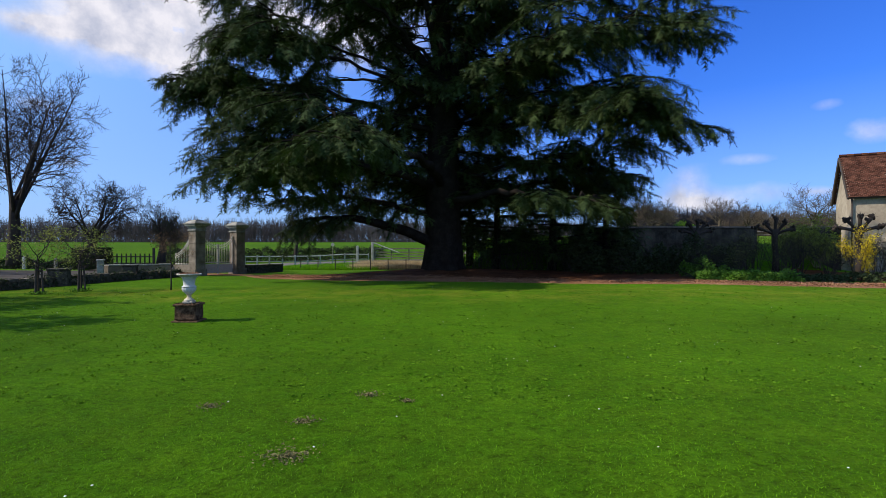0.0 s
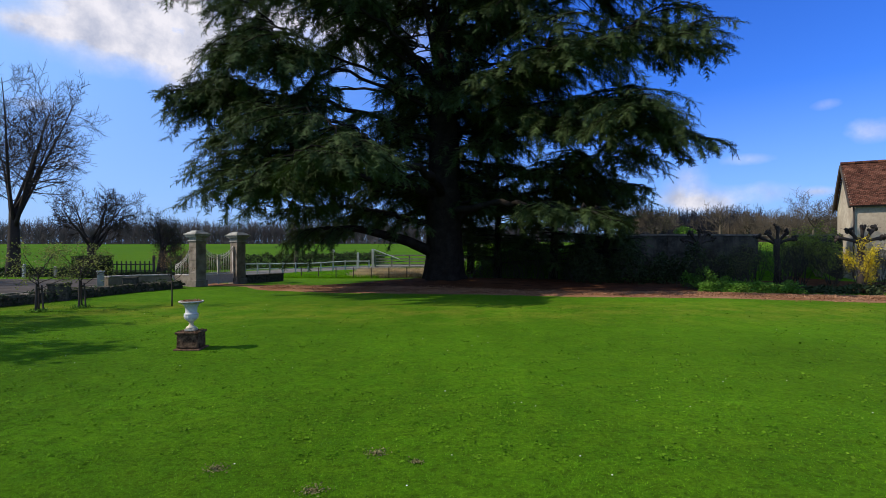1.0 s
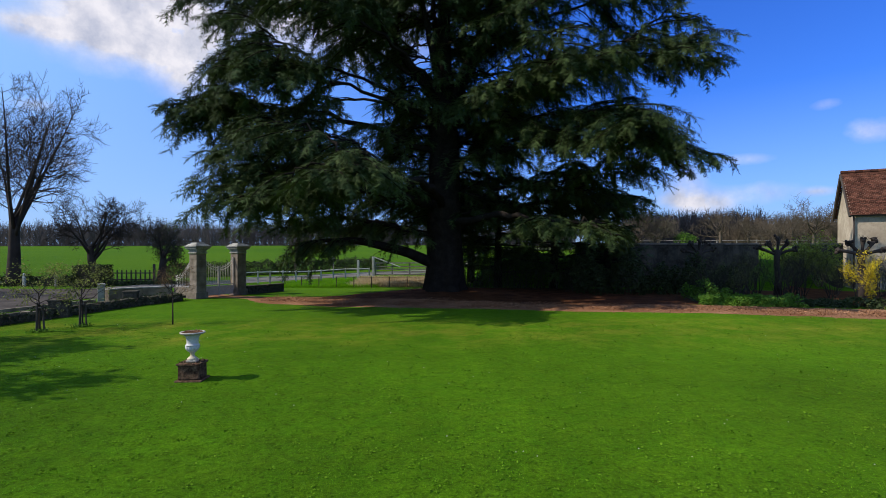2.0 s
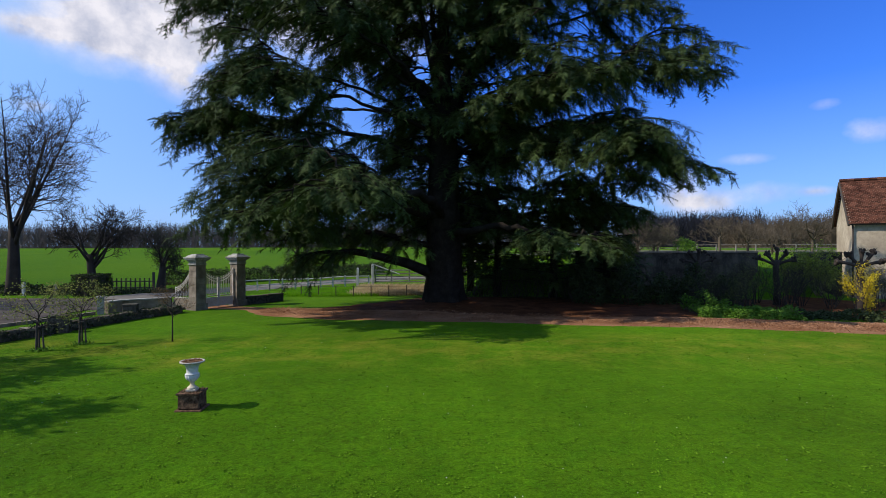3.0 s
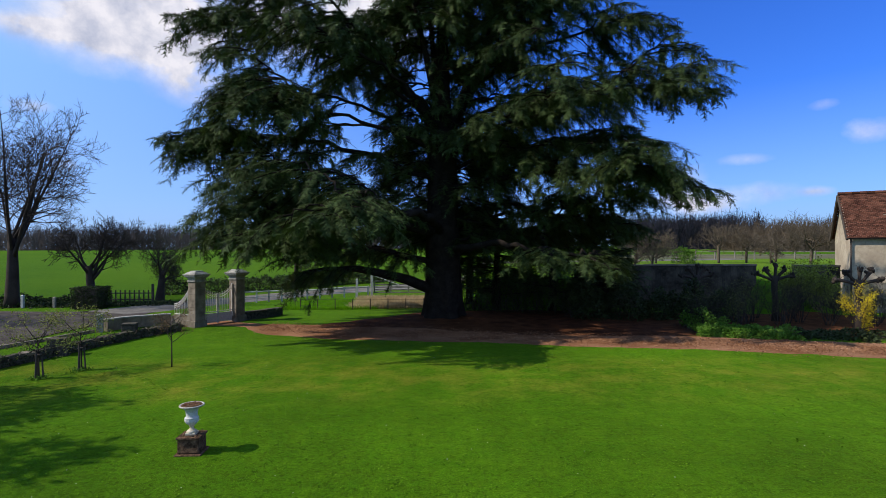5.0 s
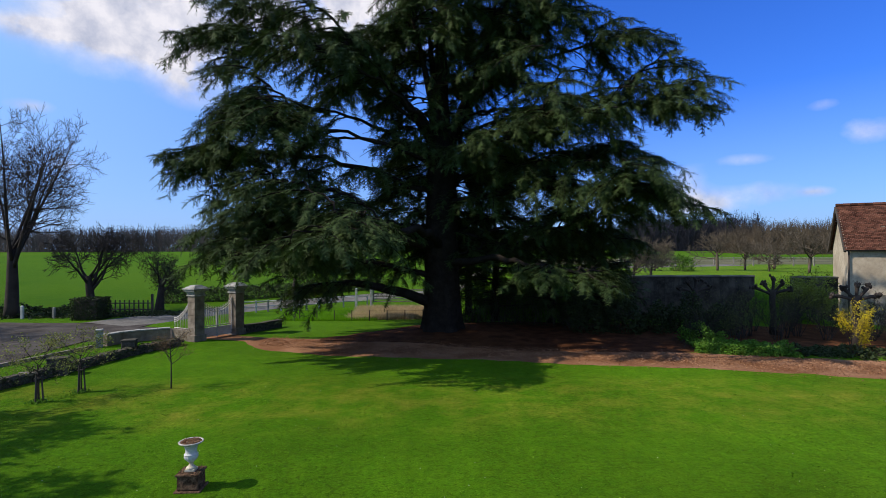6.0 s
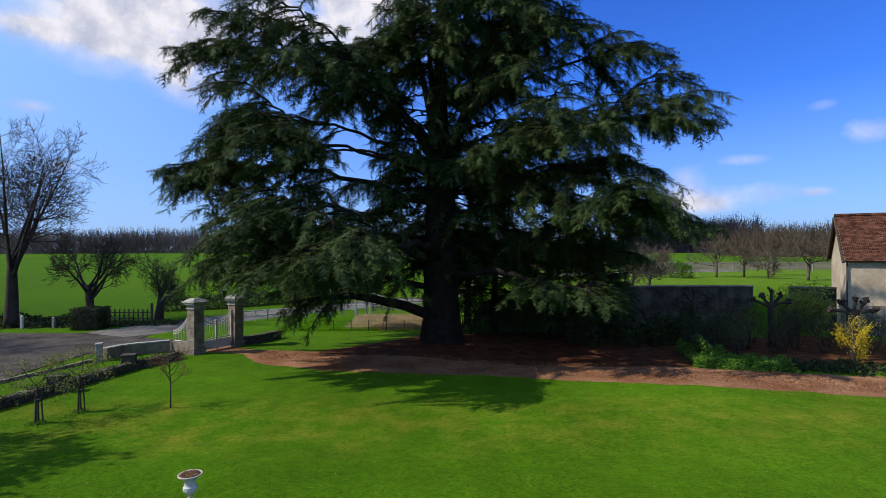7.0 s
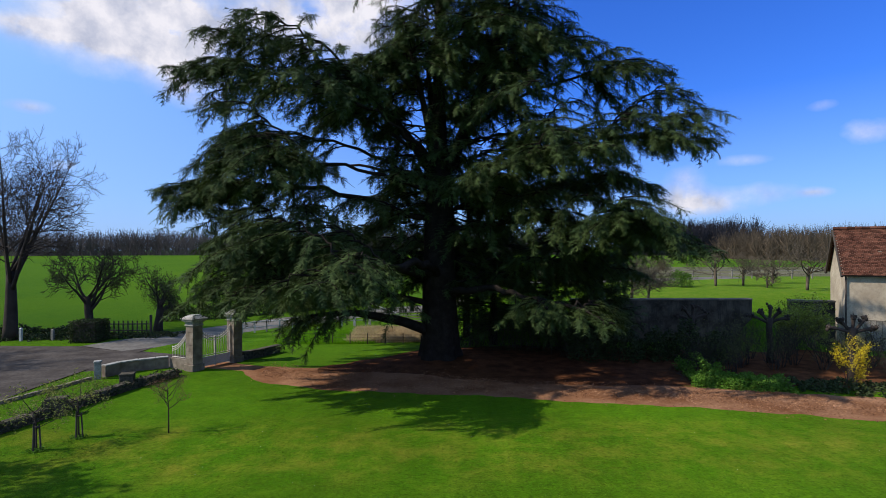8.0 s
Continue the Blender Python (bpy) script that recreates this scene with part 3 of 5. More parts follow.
# light pockets in the crown where limbs stand bare: centre from the trunk's foot, half sizes, share of the leaf that stays
POCKETS = [
    ((-4.9, 3, 11.7), (1.2, 10, 1.6), 0.02), ((-1.4, 3, 14.3), (0.95, 11, 1.25), 0.02), ((2.9, 3, 12.8), (0.9, 11, 1.1), 0.03), ((7.5, 3, 15.0), (0.95, 11, 0.95), 0.08),
    ((-8.7, 3, 10.6), (0.9, 9, 0.7), 0.2), ((1.3, 3, 8.8), (0.45, 9, 0.7), 0.1), ((4.9, 3, 14.2), (0.8, 10, 0.4), 0.2),
]


def leafless(p, rnd):
    for c, r, keep in POCKETS:
        if abs(p[1] - c[1]) < r[1] and ((p[0] - c[0]) / r[0]) ** 2 + ((p[2] - c[2]) / r[2]) ** 2 < 1:
            return rnd.random() > keep
    return False


def build_cedar():
    rng = np.random.default_rng(4)
    rnd = random.Random(21)
    tree = thing("cedar_tree", "huge old cedar with dark layered drooping evergreen limbs on the lawn", "tree", at=TRUNK)
    # trunk with root flare, forking into three leaders
    g = Geo()
    prof = [(0.0, 1.38), (0.25, 1.2), (0.7, 1.1), (1.6, 1.02), (4, 0.94), (8, 0.84), (10.5, 0.70), (13, 0.44), (16, 0.34), (19, 0.22), (23, 0.05)]
    sides = 28
    for z, r in prof:
        for k in range(sides):
            a = 2 * math.pi * k / sides
            flare = 1 + 0.16 * max(0, 1 - z / 2.5) * math.sin(5 * a + 0.6) + 0.05 * math.sin(9 * a + z) + 0.03 * rnd.random()
            g.v.append(Vector((r * flare * math.cos(a), r * flare * math.sin(a), z - 0.1 * (z == 0))))
    for i in range(len(prof) - 1):
        for k in range(sides):
            p, q = i * sides + k, i * sides + (k + 1) % sides
            g.f.append((p, q, q + sides, p + sides))
    part("trunk", g.mesh("cedar_trunk", M_BARK, True), tree, "massive dark furrowed trunk")
    stems = [Vector((0.0, 0, 0.5 * k)) for k in range(47)]
    for top, r in ((Vector((-5.6, -0.6, 16.8)), 0.36), (Vector((4.6, -1.2, 20.6)), 0.38), (Vector((-1.8, -3.2, 18.4)), 0.3), (Vector((5.2, 2.6, 19.4)), 0.3), (Vector((-1.0, 2.2, 21.4)), 0.3)):
        p0 = Vector((0.05, 0, 10.2))
        knee = Vector((top.x * 0.36, top.y * 0.5, 14.0))
        c = bezier(p0, knee, top, 10)
        stems += bezier(p0, knee, top, 60)
        part("leader", Geo().tube(c, [r * (1 - 0.9 * i / 10) + 0.02 for i in range(11)], 10).mesh("leader", M_BARK, True), tree)
    limbs = HEART + CROWN_FILL + RIGHT_PAD + LOW_FILL + LEFT_FILL + RIGHT_FILL + LOW_BOUGHS + FRONT_BOUGHS + LEFT_BOUGHS + RIGHT_BOUGHS + TOP_BOUGHS
    for i in range(11):      # the far side of the crown
        a = radians(8 + 52 * (i * 0.618 % 1) + (112 if i % 2 else 0))
        z0 = 3.5 + 15.5 * (i / 10)
        ln = (12.5 if z0 < 15 else 8.5) * rnd.uniform(0.75, 1.0)
        limbs.append((z0, ln * math.cos(a), 31 + ln * math.sin(a), z0 + rnd.uniform(0.2, 2.0)))
    for i in range(24):      # the dense low back
        a = radians(12 + 156 * (i * 0.618 % 1))
        ln = rnd.uniform(6.0, 11.0)
        z0 = 3.2 + 8.0 * i / 23
        limbs.append((z0, ln * math.cos(a), 31 + ln * math.sin(a), z0 + rnd.uniform(-0.6, 0.8)))
    limbs = [(*b, False) for b in limbs]
    limbs.sort(key=lambda b: -math.hypot(b[1], b[2] - 31))
    for i in range(56):      # short inner boughs straight off the trunk, none towards the lawn
        z0 = 4.2 + 16.0 * i / 55
        a = radians(-22 + 224 * (i * 0.618 % 1) if z0 < 10 else -60 + 300 * (i * 0.618 % 1))
        ln = rnd.uniform(3.2, 6.4)
        limbs.append((z0, ln * math.cos(a), 31 + ln * math.sin(a), z0 + rnd.uniform(-0.3, 1.3), True))
    mains, nodes = [], []
    for z0, tx, ty, tz, inner in limbs:
        tip = Vector((tx, ty - 31.0, tz))
        main = not inner and (not nodes or z0 < 2 or all((tip - m).length > 4.2 for m in mains))
        pad, bare = (2.3, 0.14 if main else 0.08) if z0 < 15 else (2.1, 0.12)
        if z0 < 6.5 and ty < 21.5:
            pad, bare = 1.6, 0.70 if main else 0.15      # the low pad over the lawn is clothed at its end alone
        elif z0 < 2:
            bare = 0.58
        elif tx < -5 and ty < 24 and 8 < z0 < 12:
            bare = 0.46 if main else 0.1      # clear wood between the trunk and the heavy outer mass
        elif tz < 8.5 and -9 < tx < -3:
            bare = 0.3 if main else 0.1
        elif tx > 4 and tz < 7 and ty < 30:
            pad, bare = 1.5, 0.5 if main else 0.2
        if main:
            p0 = min(stems, key=lambda q: abs(q.z - z0) * 3 + 0.5 * math.hypot(q.x - tx, q.y - tip.y)).copy()
            mains.append(tip)
        elif inner:
            p0 = min(stems[:47], key=lambda q: abs(q.z - z0)).copy()
        else:      # a side bough, off a main limb or a leader
            p0 = min(nodes + stems[20:], key=lambda q: (q - tip).length + 1.6 * max(0.0, q.z - tip.z) + 3.0 * max(0.0, tip.z - q.z - 0.5 * math.hypot(q.x - tip.x, q.y - tip.y)) + (5 if (q - tip).length < 2.6 else 0)).copy()
        z0 = p0.z
        p2 = tip.copy()
        flat = Vector((p2.x - p0.x, p2.y - p0.y, 0))
        ln = max(flat.length, 1.5)
        p2 -= Vector((tip.x, tip.y, 0)).normalized() * (0.2 if main else 0.75)
        p1 = p0.lerp(p2, 0.55) + Vector((-flat.y, flat.x, 0)).normalized() * rnd.uniform(-0.08, 0.08) * ln
        p1.z = max(z0, tz) + 0.09 * ln
        n = 16
        curve = bezier(p0, p1, p2, n)
        for i in range(2, n):
            curve[i] += Vector((rnd.gauss(0, 0.10), rnd.gauss(0, 0.10), rnd.gauss(0, 0.10))) * (0.3 if z0 < 2 else 1)
        if main:
            nodes += curve[5:14]
        r0 = 0.34 if z0 < 2 else 0.04 + 0.009 * ln if not main else 0.07 + 0.0125 * ln if z0 < 14 else 0.08
        if z0 > 5:
            r0 *= 0.62 if ln > 13 else 0.44
        g = Geo().tube(curve, [r0 * (1 - i / n) ** 0.8 + 0.018 for i in range(n + 1)], 8)
        pos, head, pit, rol, siz = [], [], [], [], []

        def dress(q, ang, slope, k):
            if leafless(q, rnd):
                return
            pos.append(q)
            head.append(ang)
            pit.append(slope)
            rol.append(rnd.gauss(0, 0.28))
            siz.append(k)

        count = max(8, int(ln * (1 - bare) * (3.3 if inner else 3.7)))
        for j in range(count):
            s = bare + (1 - bare) * (j + rnd.random() * 0.8) / count
            f = s * n
            i = min(n - 1, int(f))
            p = curve[i].lerp(curve[i + 1], f - i)
            d = curve[i + 1] - curve[i]
            along = math.atan2(d.y, d.x)
            side = 1 if j % 2 else -1
            ang = along + side * rnd.uniform(0.55, 1.25)
            u = (s - bare) / (1 - bare)
            l2 = pad * (0.55 + 0.75 * math.sin(math.pi * min(1, 0.25 + 0.72 * u))) * rnd.uniform(0.55, 1.1) * (1.0 if u < 0.8 else 0.75)
            rise = rnd.uniform(-0.05, 0.22)
            m = 4
            sag = rnd.uniform(0.30, 0.64)
            sub = [p + Vector((math.cos(ang) * l2 * t, math.sin(ang) * l2 * t, l2 * (rise * t - sag * t * t))) for t in (q / m for q in range(m + 1))]
            if leafless(sub[2], rnd):
                continue
            g.tube(sub, [0.04 * (1 - q / m) + 0.009 for q in range(m + 1)], 3, False)
            k = 0.10
            while k < 1.0:
                q = k * m
                a = min(m - 1, int(q))
                c = sub[a].lerp(sub[a + 1], q - a)
                for sd in (-1, 1):
                    dress(c + Vector((0, 0, rnd.uniform(-0.05, 0.08))), ang + sd * rnd.uniform(0.35, 1.1), rnd.uniform(-0.42, 0.10), rnd.uniform(0.28, 0.52))
                for _ in range(rnd.choice((0, 0, 1) if k < 0.45 else (0, 1, 1, 1))):
                    dress(c, ang + rnd.uniform(-1.5, 1.5), rnd.uniform(-1.45, -0.75), rnd.uniform(0.35, 0.75))
                k += (0.15 if inner else 0.112) / max(l2, 0.6)
            for _ in range(2):
                dress(sub[-1], ang + rnd.uniform(-0.5, 0.5), rnd.uniform(-1.0, -0.1), rnd.uniform(0.4, 0.8))
        for _ in range(5):
            dress(curve[-1], math.atan2(flat.y, flat.x) + rnd.uniform(-0.7, 0.7), rnd.uniform(-0.5, 0.1), rnd.uniform(0.5, 0.9))
        limb = part("limb", g.mesh("cedar_limb", M_BARK, True), tree)
        part("foliage", tris_mesh("cedar_foliage", place_sprays([tuple(p) for p in pos], head, pit, rol, siz, rng), M_CEDAR_LEAF), limb, "dark blue-green needle sprays")


build_cedar()


# ---- bare trees ----
THIN = {"r": 0.017}      # the thinnest twig


def grow(g, rnd, p, d, length, radius, level, spec, tips, limbs=None):
    """One branch and its children. spec: children, wander, lift, angle, ratio by level."""
    n = (6, 7, 4, 3, 2)[min(level, 4)]
    kids, wander, lift, angle, ratio = spec[min(level, len(spec) - 1)]
    pts, q, h = [p], p, d.normalized()
    for i in range(n):
        h = (h + Vector((rnd.gauss(0, wander), rnd.gauss(0, wander), rnd.gauss(0, wander) + lift))).normalized()
        q = q + h * (length / n)
        pts.append(q)
    end = 0.6 if level == 0 else 0.16 if level == 1 else 0.3
    radius = max(radius, THIN["r"])
    g.tube(pts, [radius * (1 - (1 - end) * i / n) for i in range(n + 1)], (9, 6, 4, 3, 3)[min(level, 4)], cap=level < 2)
    if level >= len(spec) - 1:
        tips.append((pts[-1], h))
        return
    for k in range(kids):
        s = (0.35 if level else 0.55) + (0.65 if level else 0.45) * (k + rnd.random()) / kids
        f = min(s, 0.999) * n
        i = int(f)
        at = pts[i].lerp(pts[i + 1], f - i)
        ax = (pts[i + 1] - pts[i]).normalized()
        side = ax.orthogonal()
        side.rotate(Matrix.Rotation(rnd.uniform(0, 6.283) if level == 0 else k * 2.4 + rnd.random(), 3, ax))
        ang = angle * rnd.uniform(0.65, 1.25)
        way = ax * math.cos(ang) + side * math.sin(ang)
        into = g
        if limbs is not None:
            into = Geo()
            limbs.append(into)
        grow(into, rnd, at, way, length * ratio * rnd.uniform(0.7, 1.15) * (1.1 - 0.35 * s), radius * (1 - (1 - end) * s) * (0.6 if level > 1 else 0.42), level + 1, spec, tips)


def bare_tree(name, label, at, height, radius, spec, seed, mat, leaf=None, leaf_n=3, leaf_size=0.16, group="", stems=1, lean=(0, 0), trunk_share=0.42, reach=0.0):
    rnd = random.Random(seed)
    tree = thing(name, label, "tree", at=(at[0], at[1], ground_z(*at) - 0.05), group=group)
    tips = []
    for s in range(stems):
        g = Geo()
        way = Vector((lean[0] + (rnd.uniform(-0.16, 0.16) if stems > 1 else 0), lean[1], 1))
        off = Vector((rnd.uniform(-0.5, 0.5), rnd.uniform(-0.4, 0.4), 0)) if stems > 1 else Vector((0, 0, 0))
        limbs = []
        grow(g, rnd, off, way, height * trunk_share, radius, 0, spec, tips, limbs)
        wood = [v for q in (g, *limbs) for v in q.v]
        kz = height / max(v.z for v in wood)
        kx = reach / max(math.hypot(v.x, v.y) for v in wood) if reach else kz
        for v in wood:
            low = smooth(0, height * 0.25, v.z * kz)
            k = 1 + (kx - 1) * low
            v.x, v.y, v.z = v.x * k, v.y * k, v.z * kz
        tips = [(Vector((p.x * kx, p.y * kx, p.z * kz)), h) for p, h in tips]
        part("trunk", g.mesh(name + "_wood", mat, True), tree)
        for q in limbs:
            part("limb", q.mesh(name + "_limb", mat, True), tree)
    if leaf:
        rng = np.random.default_rng(seed)
        n = len(tips) * leaf_n
        base = np.array([tuple(p) for p, _ in tips]).repeat(leaf_n, 0) + rng.normal(0, leaf_size * 0.5, (n, 3))
        part("crown", quads_mesh(name + "_leaves", leaf_quads(base, leaf_size, rng), leaf), tree)
    return tree


def leaf_quads(base, size, rng, flat=0.6):
    """Small leaves, one at each place, turned at random."""
    n = len(base)
    a = rng.normal(0, 1, (n, 3))
    a[:, 2] *= flat
    a /= np.linalg.norm(a, axis=1)[:, None]
    b = np.cross(a, rng.normal(0, 1, (n, 3)))
    b /= np.linalg.norm(b, axis=1)[:, None]
    s = (size * rng.uniform(0.5, 1.0, n))[:, None]
    return np.stack([base, base + (a * 0.5 + b * 0.3) * s, base + a * s, base + (a * 0.5 - b * 0.3) * s], 1)


LIME = [(9, 0.02, 0.03, 0.52, 2.3), (16, 0.05, 0.07, 1.0, 0.40), (7, 0.09, 0.05, 0.7, 0.52), (4, 0.10, 0.04, 0.7, 0.55), (0, 0.12, 0.02, 0, 0)]
SMALL = [(7, 0.10, 0.03, 0.85, 0.95), (6, 0.16, 0.03, 0.8, 0.62), (5, 0.2, 0.02, 0.8, 0.6), (4, 0.2, 0.0, 0.8, 0.6), (0, 0.2, 0, 0, 0)]
BUSHY = [(10, 0.05, 0.02, 0.9, 1.2), (9, 0.10, 0.03, 0.75, 0.6), (7, 0.12, 0.02, 0.8, 0.55), (4, 0.14, 0.0, 0.8, 0.6), (0, 0.15, 0.0, 0, 0)]
VASE = [(8, 0.05, 0.05, 0.62, 1.7), (9, 0.09, 0.05, 0.62, 0.5), (7, 0.12, 0.03, 0.7, 0.55), (4, 0.14, 0.0, 0.8, 0.6), (0, 0.15, 0.0, 0, 0)]
APPLE = [(9, 0.04, 0.0, 1.0, 1.35), (11, 0.2, 0.06, 0.85, 0.55), (8, 0.22, 0.12, 0.9, 0.5), (0, 0.2, 0.12, 0, 0)]
POLE = [(6, 0.05, 0.05, 0.7, 0.6), (4, 0.15, 0.0, 0.7, 0.6), (0, 0.2, 0, 0, 0)]
bare_tree("roadside_tree", "tall leafless tree with upswept limbs beside the road", (-31.6, 39.3), 16.6, 0.50, LIME, 2, M_TWIG, trunk_share=0.24, reach=7.2)
for x, y, a in ((-38.5, 41.0, 2.0), (-40.0, 30.0, 4.1)):
    copy_thing(bpy.data.objects["roadside_tree"], pose(x, y, -0.05, 0, 0, a * 57.3))
THIN["r"] = 0.012
bare_tree("field_tree", "leafless tree with a broad dark spreading crown in the field", (-27.6, 42.2), 7.6, 0.24, VASE, 5, M_TWIG, lean=(0.06, 0), trunk_share=0.2, reach=4.2)
bare_tree("pollarded_tree", "low pollarded tree with a dense round twiggy head", (-22.6, 42.8), 5.6, 0.40, BUSHY, 8, M_TWIG, M_HEDGE, 1, 0.12, trunk_share=0.36, reach=2.8)
bare_tree("lane_tree", "small tree beside the hedge along the lane", (-14.6, 53.0), 6.0, 0.2, SMALL, 9, M_TWIG, M_HEDGE, 3, 0.16, trunk_share=0.33, reach=2.6)
# out of view, known by its shadow; leaves added to make that denser
bare_tree("lawn_tree", "unseen tree with added leaf clumps that shades the lawn's edge", (-23.3, 8.9), 12.0, 0.35, SMALL, 14, M_TWIG, M_HEDGE, 18, 0.38, trunk_share=0.28, reach=7.2)


# ---- far woods ----
def far_wood(label, spans, mat, seed, dense, fine=1.0):
    """A stand of leafless trees: spans of (x0, y0, x1, y1, rows, height)."""
    rnd = random.Random(seed)
    g = Geo()
    twigs = []
    for x0, y0, x1, y1, rows, height in spans:
        run = math.hypot(x1 - x0, y1 - y0)
        for r in range(rows):
            for i in range(int(run / dense)):
                s = (i + rnd.random()) * dense / run
                x, y = x0 + (x1 - x0) * s + rnd.uniform(-2, 2), y0 + (y1 - y0) * s + r * 7 + rnd.uniform(-3, 3)
                h = height * rnd.uniform(0.86, 1.05) * (1 + 0.10 * noise.noise(Vector((x * 0.03, y * 0.03, 0))))
                z = ground_z(x, y)
                w = h * rnd.uniform(0.28, 0.40)
                foot = Vector((x, y, z - 0.3))
                top = Vector((x + rnd.uniform(-0.6, 0.6), y, z + h * 0.72))
                g.tube([foot, foot.lerp(top, 0.6), top], [0.16 * fine, 0.10 * fine, 0.03], 3, False)
                for k in range(36):      # a rounded crown
                    a, u = rnd.uniform(0, 6.283), math.sqrt(rnd.random())
                    q = Vector((x + math.cos(a) * u * w, y + math.sin(a) * u * w, z + h * (0.34 + 0.66 * math.sqrt(1.02 - u * u) * rnd.random() ** 0.45)))
                    p = foot.lerp(top, max(0.2, min(0.95, (q.z - z) / h - rnd.uniform(0.1, 0.3) - 0.15 * u)))
                    twigs.append((p, q, 0.08 * fine))
                    for _ in range(2):
                        m = p.lerp(q, rnd.uniform(0.5, 0.95))
                        twigs.append((m, m + Vector((rnd.gauss(0, 0.035), rnd.gauss(0, 0.035), rnd.uniform(-0.01, 0.03))) * h, 0.075 * fine))
                for k in range(int(16 / fine)):       # undergrowth
                    p = Vector((x + rnd.uniform(-3, 3), y + rnd.uniform(-3, 2), z - 0.2))
                    twigs.append((p, p + Vector((rnd.gauss(0, 1.2), rnd.gauss(0, 1.2), rnd.uniform(0.10, 0.32) * height)), 0.11 * fine))
    for a, b, w in twigs:
        n = len(g.v)
        d = b - a
        s = Vector((d.z + 0.01, 0, -d.x)).normalized() * w
        g.v += [a - s, a + s, b + s * 0.4, b - s * 0.4]
        g.f.append((n, n + 1, n + 2, n + 3))
    return thing("far_woods", label, "woods", data=g.mesh("far_woods", mat), kind="stuff")


far_wood("line of leafless grey-brown woodland beyond the green field", [(-300, 262, 70, 268, 4, 14.0)], M_FARWOOD, 31, 2.9)
far_wood("tall dark leafless wood behind the orchard", [(90, 236, 146, 240, 6, 18.0)], M_FARDARK, 32, 1.5)
far_wood("low brown wood of leafless bushes behind the orchard", [(93.5, 152, 99, 151, 5, 8.6), (98, 151, 190, 136, 6, 11.4)], M_FARBROWN, 33, 1.25, 0.6)


# ---- urn on its plinth ----
def build_urn():
    at = (-5.2, 10.95, ground_z(-5.2, 10.95))
    plinth = thing("plinth", "square mossy brick plinth on a low slab in the grass", "plinth", at=at)
    bevelled(part("slab", Geo().box((0, 0, 0.005), (0.56, 0.54, 0.05), 0.06).mesh("slab", M_PLINTH), plinth, "low earth-stained slab"), 0.015)
    bevelled(part("block", Geo().box((0, 0, 0.19), (0.45, 0.45, 0.30), 0.06, 0.98).mesh("block", M_PLINTH), plinth), 0.02)
    bevelled(part("top_slab", Geo().box((0, 0, 0.355), (0.49, 0.49, 0.05), 0.06).mesh("top_slab", M_PLINTH), plinth), 0.012)
    plinth.scale = (0.94, 0.94, 0.96)
    urn = thing("garden_urn", "weathered white cast-iron urn with flared rim on a plinth", "urn", at=(at[0], at[1], at[2] + 0.365))
    urn.scale = (0.94, 0.94, 0.95)
    bevelled(part("foot_plate", Geo().box((0, 0, 0.025), (0.21, 0.21, 0.05), 0.06).mesh("foot_plate", M_RUST), urn), 0.008)
    part("foot", Geo().turned([(0.105, 0.05), (0.11, 0.065), (0.095, 0.085), (0.06, 0.11), (0.042, 0.14), (0.04, 0.16), (0.055, 0.175), (0.05, 0.19), (0.06, 0.2)], (0, 0, 0)).mesh("foot", M_RUST, True), urn, "rust-stained foot")
    g = Geo()
    prof = [(0.050, 0.195), (0.088, 0.22), (0.127, 0.262), (0.142, 0.31), (0.138, 0.345)]
    sides = 48
    for r, z in prof:
        for k in range(sides):
            a = 2 * math.pi * k / sides
            rr = r * (1 + 0.045 * math.cos(12 * a))
            g.v.append(Vector((rr * math.cos(a), rr * math.sin(a), z)))
    for i in range(len(prof) - 1):
        for k in range(sides):
            p, q = i * sides + k, i * sides + (k + 1) % sides
            g.f.append((p, q, q + sides, p + sides))
    part("fluted_bowl", g.mesh("fluted_bowl", M_IRON, True), urn)
    body = [(0.132, 0.342), (0.146, 0.352), (0.146, 0.362), (0.124, 0.375), (0.117, 0.40), (0.119, 0.45), (0.130, 0.51), (0.158, 0.56), (0.205, 0.59)]
    part("body", Geo().turned(body, (0, 0, 0), 32).mesh("urn_body", M_IRON, True), urn)
    rim = [(0.19, 0.58), (0.235, 0.598), (0.255, 0.612), (0.259, 0.628), (0.246, 0.64), (0.226, 0.636), (0.21, 0.61)]
    part("rim", Geo().turned(rim[:-1] + [(0.21, 0.612)], (0, 0, 0), 32).mesh("urn_rim", M_RIM, True), urn, "flaking white rolled rim")
    part("soil", Geo().turned([(0.212, 0.6), (0.215, 0.632), (0.15, 0.637), (0.05, 0.64)], (0, 0, 0), 24).mesh("urn_soil", M_SOIL, True), urn, "dry brown soil")
    rng = np.random.default_rng(17)
    a, d = rng.uniform(0, 6.283, 260), 0.2 * np.sqrt(rng.random(260))
    crumbs = leaf_quads(np.stack([d * np.cos(a), d * np.sin(a), 0.632 + rng.uniform(0, 0.014, 260)], 1), 0.05, rng, 0.5)
    part("dead_stalks", quads_mesh("dead_stalks", crumbs, M_LITTER), urn, "withered brown plant remains")
    x, y = rng.uniform(-0.25, 0.25, 340), rng.uniform(-0.25, 0.25, 340)
    moss = leaf_quads(np.stack([x, y, np.where(np.maximum(abs(x), abs(y)) < 0.235, 0.38, rng.uniform(0.03, 0.37, 340))], 1), 0.045, rng, 0.5)
    part("moss", quads_mesh("plinth_moss", moss, M_MOSS), plinth, "crumbling dark moss")


build_urn()


